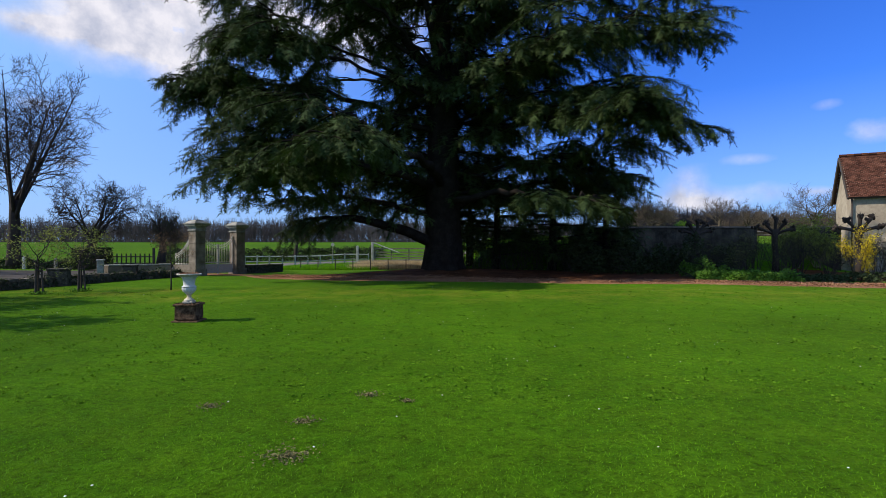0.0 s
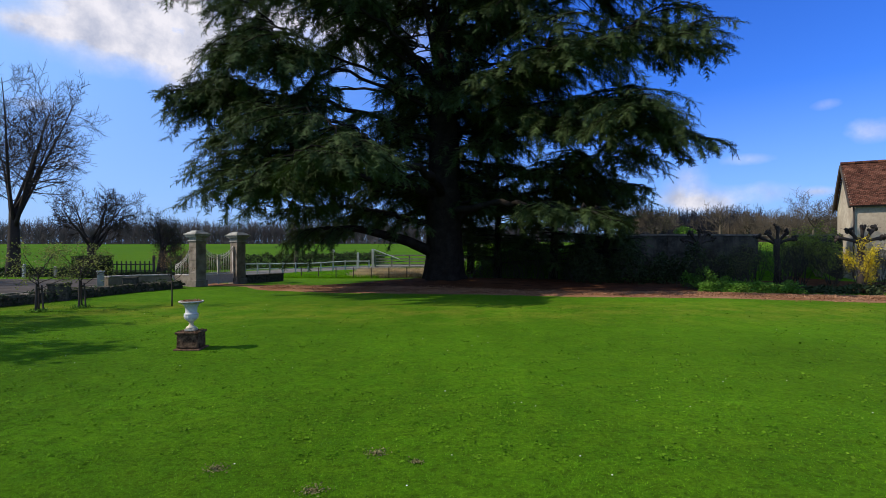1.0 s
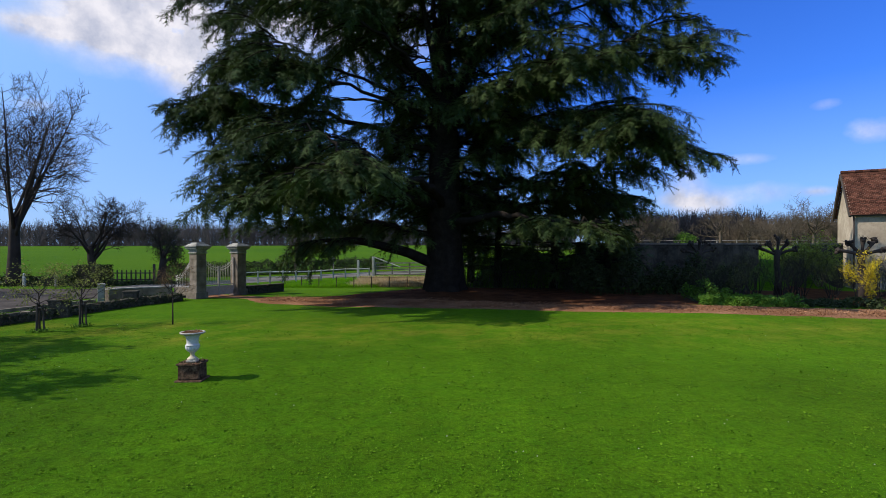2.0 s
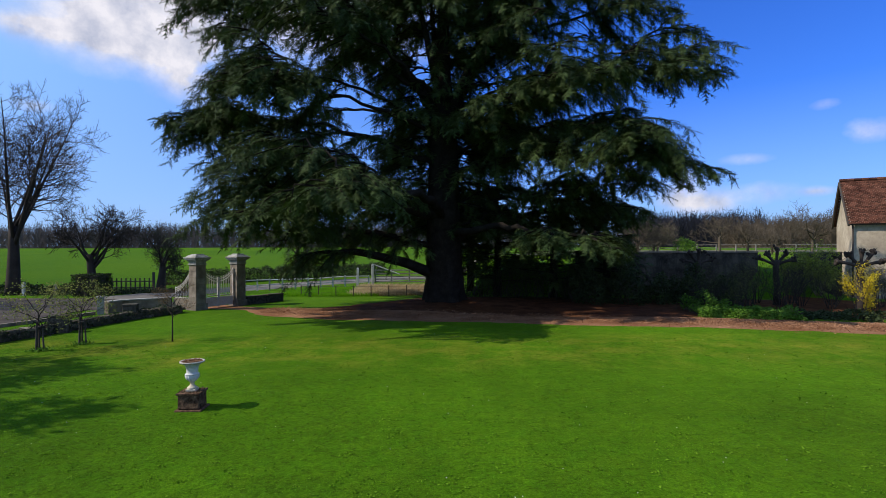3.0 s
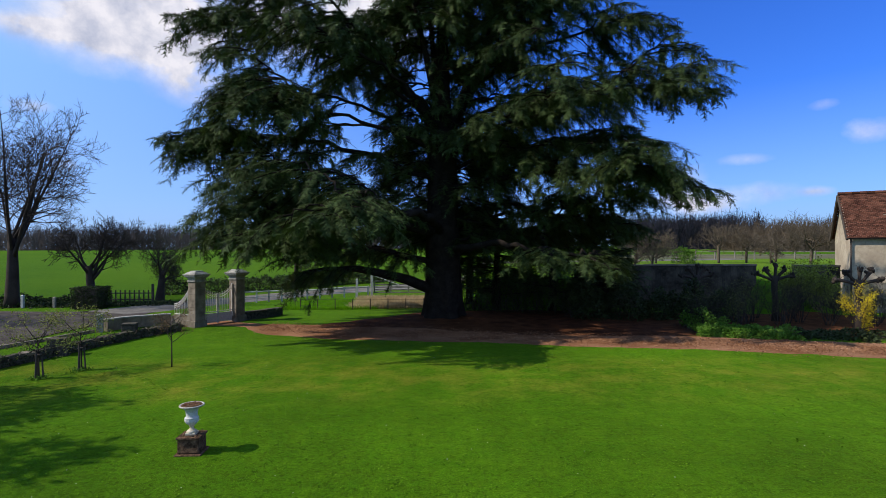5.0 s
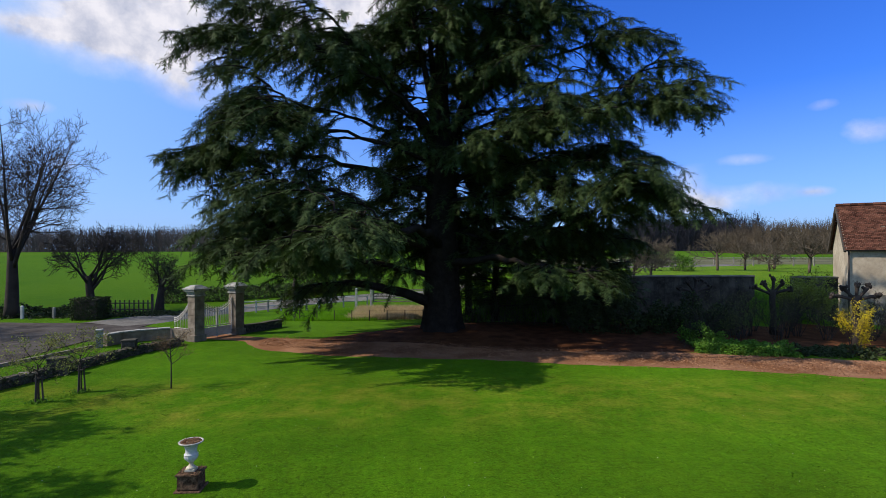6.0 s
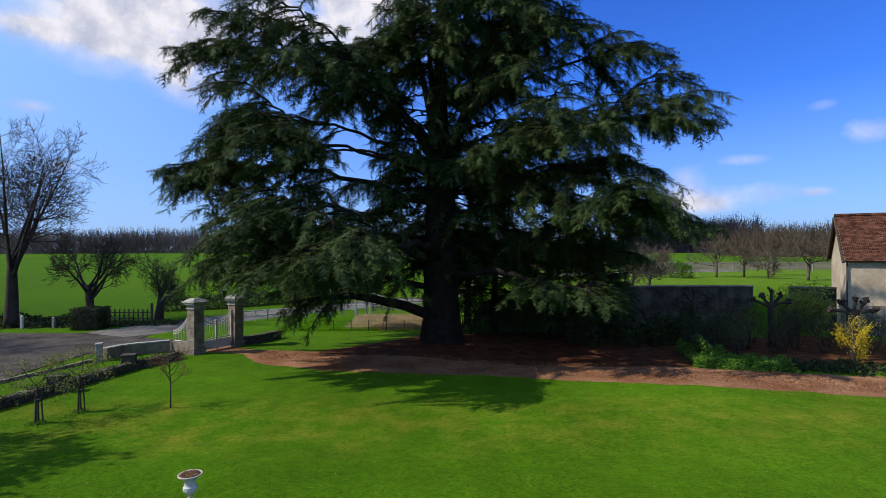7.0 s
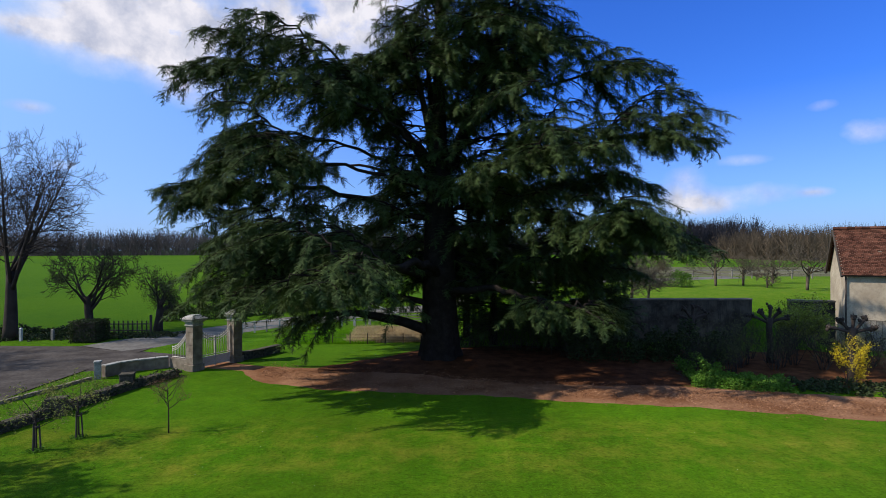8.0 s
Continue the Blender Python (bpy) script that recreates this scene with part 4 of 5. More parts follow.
# ---- young trees ----
THIN["r"] = 0.004
def young_tree(at, height, seed, label, staked, mat_leaf, spread):
    rnd = random.Random(seed)
    z = ground_z(*at)
    tree = thing("young_tree", label, "tree", at=(at[0], at[1], z - 0.02), group="young trees on the lawn")
    g, tips = Geo(), []
    stem = [Vector((0.02 * math.sin(i), 0.02 * math.cos(2 * i), height * 0.62 * i / 5)) for i in range(6)]
    g.tube(stem, [0.028 - 0.003 * i for i in range(6)], 6)
    for k in range(9):
        s = 0.55 + 0.45 * k / 8
        p = Vector((0, 0, height * 0.62 * s))
        a = k * 2.4
        grow(g, rnd, p, Vector((math.cos(a), math.sin(a), 0.75)), height * 0.40 * spread, 0.013, 0, [(5, 0.14, 0.05, 0.7, 0.6), (4, 0.2, 0.03, 0.8, 0.6), (0, 0.2, 0, 0, 0)], tips)
    part("trunk", g.mesh("young_wood", M_TWIG, True), tree)
    rng = np.random.default_rng(seed)
    base = np.array([tuple(p) for p, _ in tips]).repeat(6, 0)
    base += rng.normal(0, 0.06, base.shape)
    part("crown", quads_mesh("young_leaves", leaf_quads(base, 0.085 if staked else 0.05, rng), mat_leaf), tree, "sparse opening leaves")
    if staked:
        for k in range(3):
            a = k * 2.094 + 0.5
            foot = Vector((0.13 * math.cos(a), 0.13 * math.sin(a), -0.05))
            head = Vector((0.085 * math.cos(a), 0.085 * math.sin(a), 0.88 + 0.05 * k))
            part("stake", Geo().tube([foot, head], [0.028, 0.025], 7).mesh("stake", M_DARKWOOD), tree)
        part("tie", Geo().turned([(0.10, 0.0), (0.10, 0.03)], (0, 0, 0.78), 12).mesh("tie", M_DARKWOOD), tree)
        tuft = np.stack([rng.normal(0, 0.14, 260), rng.normal(0, 0.14, 260), rng.uniform(0, 0.1, 260)], 1)
        tagged(part("grass_tuft", quads_mesh("foot_tuft", leaf_quads(tuft, 0.09, rng, 2.0), M_IVY), tree), "uncut grass round the foot", "", "", "stuff")


young_tree((-13.06, 17.25), 2.1, 3, "young tree with three stakes and yellow-green opening leaves", True, M_BUD, 1.0)
young_tree((-12.5, 18.45), 2.2, 4, "young tree with three stakes and yellow-green opening leaves", True, M_BUD, 1.0)
young_tree((-9.6, 18.85), 2.55, 6, "slender unstaked young tree with a brownish twiggy head", False, M_BROWNBUD, 0.62)


# ---- entrance gate ----
P1, P2 = Vector((-13.3, 28.9, 0)), Vector((-12.0, 31.2, 0))
GDIR = (P2 - P1).normalized()
GTURN = math.atan2(GDIR.y, GDIR.x)


def local(at, turn):
    return Matrix.Translation(at) @ Matrix.Rotation(turn, 4, "Z")


def build_pillar(at):
    p = thing("gate_pillar", "tall weathered stone gate pillar with a moulded cap", "pillar", group="gate pillars")
    p.matrix_world = local((at.x, at.y, ground_z(at.x, at.y) - 0.05), GTURN)
    bevelled(part("base", Geo().box((0, 0, 0.2), (0.74, 0.74, 0.4)).mesh("pillar_base", M_STONE), p), 0.02)
    z, h = 0.4, 0.0
    for i in range(6):
        h = 0.345
        bevelled(part("block", Geo().box((0, 0, z + h / 2), (0.6 - 0.004 * (i % 2), 0.6 - 0.004 * (i % 2), h - 0.012)).mesh("pillar_block", M_STONE), p), 0.014)
        z += h
    part("core", Geo().box((0, 0, 1.4), (0.55, 0.55, 2.0)).mesh("pillar_core", M_STONE), p)
    for w, t in ((0.70, 0.07), (0.62, 0.12), (0.74, 0.07), (0.90, 0.09), (1.0, 0.07)):
        bevelled(part("moulding", Geo().box((0, 0, z + t / 2), (w, w, t)).mesh("pillar_moulding", M_CAP), p), 0.018)
        z += t
    bevelled(part("cap", Geo().box((0, 0, z + 0.05), (0.88, 0.88, 0.10), 0, 0.75).mesh("pillar_cap", M_CAP), p, "sloping pale cap stone"), 0.015)
    bevelled(part("cap_block", Geo().box((0, 0, z + 0.13), (0.56, 0.56, 0.08), 0, 0.8).mesh("pillar_cap_block", M_CAP), p), 0.015)
    return p


build_pillar(P1)
build_pillar(P2)


def gate_leaf(start, length, z_hinge, z_meet, open_deg):
    leaf = thing("gate_leaf", "faded painted iron gate leaf with bars above a solid panel", "gate", group="gate leaves")
    leaf.matrix_world = local(start, GTURN + radians(open_deg) + (math.pi if length < 0 else 0))
    ln = abs(length)
    part("panel", Geo().box((ln / 2, 0, 0.36), (ln - 0.06, 0.02, 0.46)).mesh("gate_panel", M_PANEL), leaf, "solid lower panel")
    for x, h in ((0.03, z_hinge), (ln - 0.03, z_meet)):
        bevelled(part("stile", Geo().box((x, 0, 0.06 + h / 2), (0.055, 0.05, h)).mesh("gate_stile", M_GATE), leaf), 0.006)
    for z in (0.13, 0.60, 0.70):
        bevelled(part("rail", Geo().box((ln / 2, 0, z), (ln - 0.08, 0.045, 0.045)).mesh("gate_rail", M_GATE), leaf), 0.006)
    top = lambda t: z_meet + (z_hinge - z_meet) * (1 - t) ** 2.2
    for k in (0, 1):
        pts = [Vector((0.03 + (ln - 0.06) * t, 0, top(t) - 0.03 - 0.14 * k)) for t in (i / 10 for i in range(11))]
        part("top_rail", Geo().tube(pts, [0.024] * 11, 6).mesh("gate_top_rail", M_GATE, True), leaf)
    n = 9
    for i in range(1, n):
        t = i / n
        part("bar", Geo().tube([(ln * t, 0, 0.7), (ln * t, 0, top(t) + 0.04)], [0.011, 0.011], 6).mesh("gate_bar", M_GATE, True), leaf)
        part("spike", Geo().tube([(ln * t, 0, top(t) + 0.03), (ln * t, 0, top(t) + 0.12)], [0.02, 0.002], 6).mesh("gate_spike", M_GATE, True), leaf)


span = (P2 - P1).length - 0.62
gate_leaf(P1 + GDIR * 0.32, span / 2 - 0.01, 2.15, 1.65, 0)
gate_leaf(P2 - GDIR * 0.32, -(span / 2 - 0.01), 2.15, 1.65, 0)


def side_railing():
    """The wing beside the gate, its top sweeping down from the pillar."""
    a, b = P1 + Vector((-0.36, 0.1, 0)), P1 + Vector((-1.55, 0.75, 0))
    d = b - a
    r = thing("side_railing", "curved iron railing sweeping down from the gate pillar", "railing", at=(a.x, a.y, ground_z(a.x, a.y)))
    top = lambda t: 1.15 + 1.05 * (1 - t) ** 1.8
    for k in (0, 1, 2):
        pts = [Vector((d.x * t, d.y * t, top(t) - 0.10 * k)) for t in (i / 10 for i in range(11))]
        part("top_rail", Geo().tube(pts, [0.026] * 11, 6).mesh("wing_rail", M_GATE, True), r)
    part("low_rail", Geo().tube([(0, 0, 0.62), (d.x, d.y, 0.62)], [0.022, 0.022], 6).mesh("wing_low_rail", M_GATE, True), r)
    bevelled(part("low_wall", Geo().box((d.x / 2, d.y / 2, 0.27), (d.length, 0.3, 0.6), math.atan2(d.y, d.x)).mesh("wing_wall", M_STONE), r), 0.02)
    for i in range(11):
        t = i / 10
        part("bar", Geo().tube([(d.x * t, d.y * t, 0.5), (d.x * t, d.y * t, top(t) + 0.06)], [0.011, 0.011], 6).mesh("wing_bar", M_GATE, True), r)


side_railing()


def wall_run(name, label, line, height, thick, mat, mat_top, cop=0.08, over=0.04):
    """A wall along a line of (x, y), with coping stones."""
    w = thing(name, label, "wall", kind="structure")
    for (x0, y0), (x1, y1) in zip(line, line[1:]):
        ln, a = math.hypot(x1 - x0, y1 - y0), math.atan2(y1 - y0, x1 - x0)
        z = min(ground_z(x0, y0), ground_z(x1, y1), 0.1)
        bevelled(part("wall_face", Geo().box(((x0 + x1) / 2, (y0 + y1) / 2, z + height / 2 - 0.15), (ln, thick, height + 0.3), a).mesh("wall_face", mat), w), 0.02)
        n = max(1, int(ln / 0.7))
        for i in range(n):
            t = (i + 0.5) / n
            j = random.Random(i * 7 + int(ln * 100)).uniform(-0.012, 0.012)
            bevelled(part("coping_stone", Geo().box((x0 + (x1 - x0) * t, y0 + (y1 - y0) * t, z + height + cop / 2 + j), (ln / n - 0.015, thick + over * 2, cop), a + j).mesh("coping", mat_top), w), 0.015)
    return w


# the rendered face takes darker pillar stone to paint its shaded side
wall_run("wall_forecourt", "low curved rendered wall, face darkened for shade, with a pale coping outside the gate", [(-17.2, 27.3), (-16.9, 28.2), (-16.3, 28.9), (-15.6, 29.3), (-15.05, 29.6)], 0.56, 0.28, M_STONE, M_CAP, 0.07, 0.05)
wall_run("wall_low", "low dark mossy wall running on from the gate", [(-11.7, 31.5), (-10.9, 32.6), (-10.3, 34.0)], 0.42, 0.32, M_RUBBLE, M_RUBBLE)


def rubble_wall():
    """The low dry-laid wall that parts the lawn from the verge."""
    rnd = random.Random(12)
    w = thing("wall_lawn", "low dark rubble wall of mossy stones at the lawn's edge", "wall", kind="structure")
    line = [(-17.4, 14.4), (-16.6, 16.2), (-15.75, 18.8), (-15.2, 21.2), (-14.6, 24.6), (-13.6, 27.6)]
    shapes = []
    for _ in range(10):
        g = Geo().box((0, 0, 0), (1, 1, 1))
        for v in g.v:
            v.x, v.y, v.z = (c * rnd.uniform(0.78, 1.04) for c in v)
        shapes.append(g.mesh("rubble_stone", M_STONE if _ == 4 else M_RUBBLE))
    for (x0, y0), (x1, y1) in zip(line, line[1:]):
        ln, a = math.hypot(x1 - x0, y1 - y0), math.atan2(y1 - y0, x1 - x0)
        part("wall_core", Geo().box(((x0 + x1) / 2, (y0 + y1) / 2, 0.13), (ln, 0.26, 0.34), a).mesh("wall_core", M_RUBBLE), w)
        z = 0.0
        for course in range(3):
            h, t = (0.16, 0.13, 0.10)[course], 0.0
            while t < ln - 0.1:
                step = rnd.uniform(0.22, 0.42)
                if course < 2 or rnd.random() < 0.8:
                    m = (t + step / 2) / ln
                    x, y = x0 + (x1 - x0) * m, y0 + (y1 - y0) * m
                    o = part("stone", rnd.choice(shapes), w)
                    o.location = (x, y, ground_z(x, y) + z + h / 2 - 0.02)
                    o.rotation_euler = (rnd.uniform(-0.08, 0.08), rnd.uniform(-0.08, 0.08), a + rnd.uniform(-0.12, 0.12))
                    o.scale = (step, rnd.uniform(0.36, 0.48), h * rnd.uniform(0.95, 1.25))
                t += step
            z += h


rubble_wall()


def kerb():
    """Kerbstones between the road and the grass verge."""
    k = thing("kerb", "worn pale kerbstones between road and grass verge", "kerb", kind="structure")
    line = [(-17.55, 26.9), (-18.0, 24.8), (-18.7, 22.2), (-19.6, 19.2), (-21.0, 15.0)]
    stone = Geo().box((0, 0, 0), (0.97, 0.16, 0.24)).mesh("kerbstone", M_STONE)
    for (x0, y0), (x1, y1) in zip(line, line[1:]):
        ln, a = math.hypot(x1 - x0, y1 - y0), math.atan2(y1 - y0, x1 - x0)
        n = max(1, round(ln))
        for i in range(n):
            m = (i + 0.5) / n
            o = part("kerbstone", stone, k)
            o.location = (x0 + (x1 - x0) * m, y0 + (y1 - y0) * m, ground_z(x0, y0) + 0.02)
            o.rotation_euler = (0, 0, a)
            o.scale = (ln / n, 1, 1)


kerb()
post = thing("wall_post", "square pale stone post at the end of the low wall", "post", at=(-17.3, 27.0, ground_z(-17.3, 27)))
bevelled(part("shaft", Geo().box((0, 0, 0.42), (0.30, 0.30, 0.86), 0.5).mesh("post_shaft", M_CAP), post), 0.02)
bevelled(part("cap", Geo().box((0, 0, 0.885), (0.38, 0.38, 0.07), 0.5, 0.85).mesh("post_cap", M_CAP), post), 0.015)
for (x, y), (w, d, h) in (((-14.75, 25.2), (0.62, 0.5, 0.66)), ((-15.15, 21.1), (0.72, 0.5, 0.66))):
    b = thing("stone_block", "dark mossy squared stone block at the lawn's edge", "stone block", at=(x, y, ground_z(x, y)), group="stone blocks")
    bevelled(part("body", Geo().box((0, 0, h / 2 - 0.04), (w, d, h), 0.3, 0.95).mesh("stone_block", M_RUBBLE), b), 0.04)
    bevelled(part("top", Geo().box((0, 0, h), (w * 1.04, d * 1.04, 0.08), 0.3, 0.96).mesh("stone_block_top", M_RUBBLE), b), 0.02)


# ---- hedges and leafy banks ----
def leafy_bank(name, label, category, line, height, half, mat, seed, density, size, core=M_DARKWOOD, kind="", lumpy=0.35, pace=1.1):
    """An uneven low hedge along a line: a twiggy core and many leaves."""
    rng = np.random.default_rng(seed)
    ob = thing(name, label, category, kind=kind)
    out = []
    g = Geo()
    for (x0, y0), (x1, y1) in zip(line, line[1:]):
        ln = math.hypot(x1 - x0, y1 - y0)
        n = int(ln * density)
        t = rng.random(n)
        nx, ny = -(y1 - y0) / ln, (x1 - x0) / ln
        a = rng.uniform(0, math.pi, n)
        lump = np.array([1 + lumpy * noise.noise(Vector((float(v) * ln * pace + x0 * 3, seed, 0.0))) + 0.5 * lumpy * noise.noise(Vector((float(v) * ln * pace * 3, seed + 5, float(w)))) for v, w in zip(t, a)])
        r = np.sqrt(rng.uniform(0.45, 1.0, n)) * lump
        off = np.cos(a) * r * half
        px, py = x0 + (x1 - x0) * t + nx * off, y0 + (y1 - y0) * t + ny * off
        pz = np.array([ground_z(float(u), float(v)) for u, v in zip(px, py)]) + np.sin(a) * r * height
        out.append(np.stack([px, py, pz], 1))
        for k in range(int(ln * 3) + 1):
            s = (k + 0.5) / (int(ln * 3) + 1)
            p = Vector((x0 + (x1 - x0) * s, y0 + (y1 - y0) * s, 0))
            p.z = ground_z(p.x, p.y)
            for _ in range(5):
                q = p + Vector((rng.normal(0, half * 0.4), rng.normal(0, half * 0.4), height * rng.uniform(0.5, 0.95)))
                g.tube([p + Vector((rng.normal(0, half * 0.2), rng.normal(0, half * 0.2), -0.05)), q], [0.02, 0.006], 3, False)
    part("twig_core", g.mesh(name + "_stems", core), ob)
    part("leaves", quads_mesh(name + "_leaves", leaf_quads(np.concatenate(out), size, rng), mat), ob)
    return ob


leafy_bank("wall_ivy", "patchy dark ivy creeping over the low stone wall", "ivy", [(-16.6, 16.2), (-15.75, 18.8), (-15.2, 21.2), (-14.6, 24.6), (-13.6, 27.6)], 0.46, 0.34, M_HEDGE, 41, 300, 0.10, lumpy=0.6)
leafy_bank("ground_cover", "bank of fresh green ground cover beside the drive", "ground cover", [(12.2, 26.0), (13.6, 25.6), (16.2, 24.9)], 0.38, 1.35, M_IVY, 42, 2100, 0.16, lumpy=0.9, pace=1.3)
leafy_bank("ground_cover", "taller tangled green growth under the shrubs", "ground cover", [(12.4, 27.6), (14.4, 27.3)], 0.75, 0.9, M_IVY, 47, 900, 0.17, lumpy=1.0, pace=1.4)
leafy_bank("ground_cover", "sparse dull green ground cover along the shaded drive", "ground cover", [(16.6, 25.0), (19.5, 24.0), (24.0, 22.6)], 0.30, 1.1, M_HEDGE, 48, 700, 0.17, lumpy=1.0, pace=1.2)
leafy_bank("verge_growth", "dark rough growth along the field's edge by the road", "undergrowth", [(-44, 41.0), (-34, 41.6), (-27.2, 41.8)], 0.6, 0.6, M_HEDGE, 49, 330, 0.22, lumpy=0.8)
# dark hedge leaf on this grass strip paints in the roadside trees' shade
leafy_bank("verge_growth", "low rough grass beside the road, in dark leaf for the trees' shade", "undergrowth", [(-44, 39.4), (-32, 40.0), (-26.8, 40.4), (-19.8, 40.8)], 0.26, 1.2, M_HEDGE, 50, 420, 0.2, lumpy=0.9)
leafy_bank("field_hedge", "long dark clipped hedge behind the lane", "hedge", [(-25.5, 49.0), (-20.5, 51.0), (-15, 55.5), (-7, 63)], 1.35, 0.8, M_HEDGE, 43, 650, 0.2)
leafy_bank("dark_shrub", "dark evergreen shrubs under the garden wall", "shrub", [(7.5, 32.2), (12.5, 32.0), (17.0, 30.8)], 1.55, 1.7, M_HEDGE, 44, 1500, 0.19, lumpy=1.0, pace=0.9)
leafy_bank("dark_shrub", "dark evergreen shrubs behind the cedar trunk", "shrub", [(1.0, 35.2), (9.0, 34.0)], 2.7, 1.3, M_HEDGE, 46, 1100, 0.15, lumpy=1.3)


def clipped_hedge():
    rng = np.random.default_rng(9)
    h = thing("clipped_hedge", "dark clipped box-shaped hedge block beside the road", "hedge", at=(-25.3, 38.6, 0))
    n = 5200
    p = rng.uniform(-1, 1, (n, 3))
    f = rng.integers(0, 3, n)
    p[np.arange(n), f] = np.sign(p[np.arange(n), f]) * rng.uniform(0.9, 1.02, n)
    p *= (0.98, 0.8, 0.75)
    p[:, 2] += 0.77
    part("twig_core", Geo().box((0, 0, 0.72), (1.6, 1.25, 1.4)).mesh("hedge_core", M_DARKWOOD), h)
    part("leaves", quads_mesh("hedge_leaves", leaf_quads(p, 0.15, rng), M_HEDGE), h)


clipped_hedge()


# ---- fences beyond the gate ----
def picket_fence():
    f = thing("picket_fence", "dark wooden picket fence in front of the field", "fence", at=(0, 41.4, 0))
    xs = [-22.4 - 0.36 * i for i in range(14)]
    shared = Geo().box((0, 0, 0.55), (0.10, 0.05, 1.1), 0, 0.8).mesh("picket", M_DARKWOOD)
    for i, x in enumerate(xs):
        z = ground_z(x, 41.4)
        if i in (0, 13):
            part("post", Geo().box((x, 0, z + 0.75), (0.14, 0.14, 1.6)).mesh("picket_post", M_DARKWOOD), f)
        else:
            o = part("picket", shared, f)
            o.location = (x, 0.05, z)
    for z in (0.35, 0.85):
        part("rail", Geo().box((-24.7, 0, z), (4.6, 0.05, 0.08)).mesh("picket_rail", M_DARKWOOD), f)


picket_fence()
for x, y, h, m, lab in ((-30.4, 38.8, 0.95, M_WHITE, "white-painted roadside marker post"), (-28.4, 39.2, 0.8, M_WOOD, "grey wooden roadside marker post"), (-7.1, 44.4, 1.55, M_WHITE, "white-painted wooden post by the fence")):
    p = thing("marker_post", lab, "post", at=(x, y, ground_z(x, y)), group="marker posts")
    bevelled(part("shaft", Geo().box((0, 0, h / 2 - 0.05), (0.17, 0.17, h)).mesh("marker_shaft", m), p), 0.012)
    part("cap", Geo().box((0, 0, h - 0.02), (0.19, 0.19, 0.06), 0, 0.4).mesh("marker_cap", m), p)


def post_rail_fence(label, line, spacing, height, mat, rails, size=0.10, name="post_and_rail_fence"):
    f = thing(name, label, "fence")
    post_mesh = Geo().box((0, 0, height / 2 - 0.1), (size, size, height + 0.2), 0, 0.92).mesh("fence_post", mat)
    for (x0, y0), (x1, y1) in zip(line, line[1:]):
        n = max(1, round(math.hypot(x1 - x0, y1 - y0) / spacing))
        pts = [(x0 + (x1 - x0) * i / n, y0 + (y1 - y0) * i / n) for i in range(n + 1)]
        for i, (x, y) in enumerate(pts):
            o = part("post", post_mesh, f)
            o.location = (x, y, ground_z(x, y))
            if i < n:
                x2, y2 = pts[i + 1]
                for zr, rad in rails:
                    part("rail", Geo().tube([(x, y, ground_z(x, y) + zr), (x2, y2, ground_z(x2, y2) + zr)], [rad, rad], 5).mesh("fence_rail", mat), f)
    return f


post_rail_fence("pale grey post and rail fence along the lane", [(-16.2, 41.0), (-13.9, 42.8), (-6.3, 45.2)], 1.05, 0.95, M_WHITE, ((0.85, 0.045), (0.45, 0.035)))
post_rail_fence("thin wire fence on dark stakes behind the cedar", [(-9.9, 37.2), (-1.3, 36.4), (2.6, 36.2)], 1.25, 0.75, M_DARKWOOD, ((0.68, 0.008), (0.45, 0.006), (0.25, 0.006)), 0.06, "wire_fence")
post_rail_fence("pale paddock fence beyond the orchard", [(24, 72), (62, 66)], 2.4, 1.15, M_WOOD, ((1.02, 0.04), (0.6, 0.035)), 0.13, "paddock_fence")


def field_gate():
    g = thing("field_gate", "weathered pale five-bar field gate between white posts", "gate", at=(-6.0, 45.5, ground_z(-6, 45.5)))
    for x, h in ((0, 1.95), (4.7, 1.35)):
        bevelled(part("gatepost", Geo().box((x, 0, h / 2 - 0.05), (0.2, 0.2, h)).mesh("gatepost", M_WHITE), g), 0.015)
    for i, z in enumerate((0.38, 0.6, 0.83, 1.06, 1.36)):
        part("bar", Geo().box((2.35, 0, z), (4.4, 0.05, 0.10)).mesh("gate_bar", M_WOOD), g)
    for x in (0.2, 1.6, 3.1, 4.5):
        part("stile", Geo().box((x, 0.05, 0.86), (0.10, 0.05, 1.12)).mesh("gate_stile", M_WOOD), g)
    part("brace", Geo().tube([(0.1, -0.06, 1.85), (2.3, -0.06, 1.0)], [0.05, 0.05], 4).mesh("gate_brace", M_WHITE), g)


field_gate()
sign = thing("road_sign", "small round white sign on a thin post beside the lane", "sign", at=(-10.2, 49.5, ground_z(-10.2, 49.5)))
part("pole", Geo().tube([(0, 0, -0.1), (0, 0, 1.9)], [0.03, 0.03], 8).mesh("sign_pole", M_WOOD), sign)
part("disc", Geo().tube([(0, -0.05, 1.75), (0, -0.03, 1.75)], [0.16, 0.16], 20).mesh("sign_disc", M_WHITE), sign)


def tufts(name, label, category, mat, seed, n, region, height, width, kind="stuff", droop=0.5):
    """Many upright blades spread over a region (x0, x1, y0, y1)."""
    rng = np.random.default_rng(seed)
    x, y = rng.uniform(region[0], region[1], n), rng.uniform(region[2], region[3], n)
    z = np.array([ground_z(float(a), float(b)) for a, b in zip(x, y)])
    return blades(name, label, category, mat, rng, x, y, z, height, width, kind, droop)


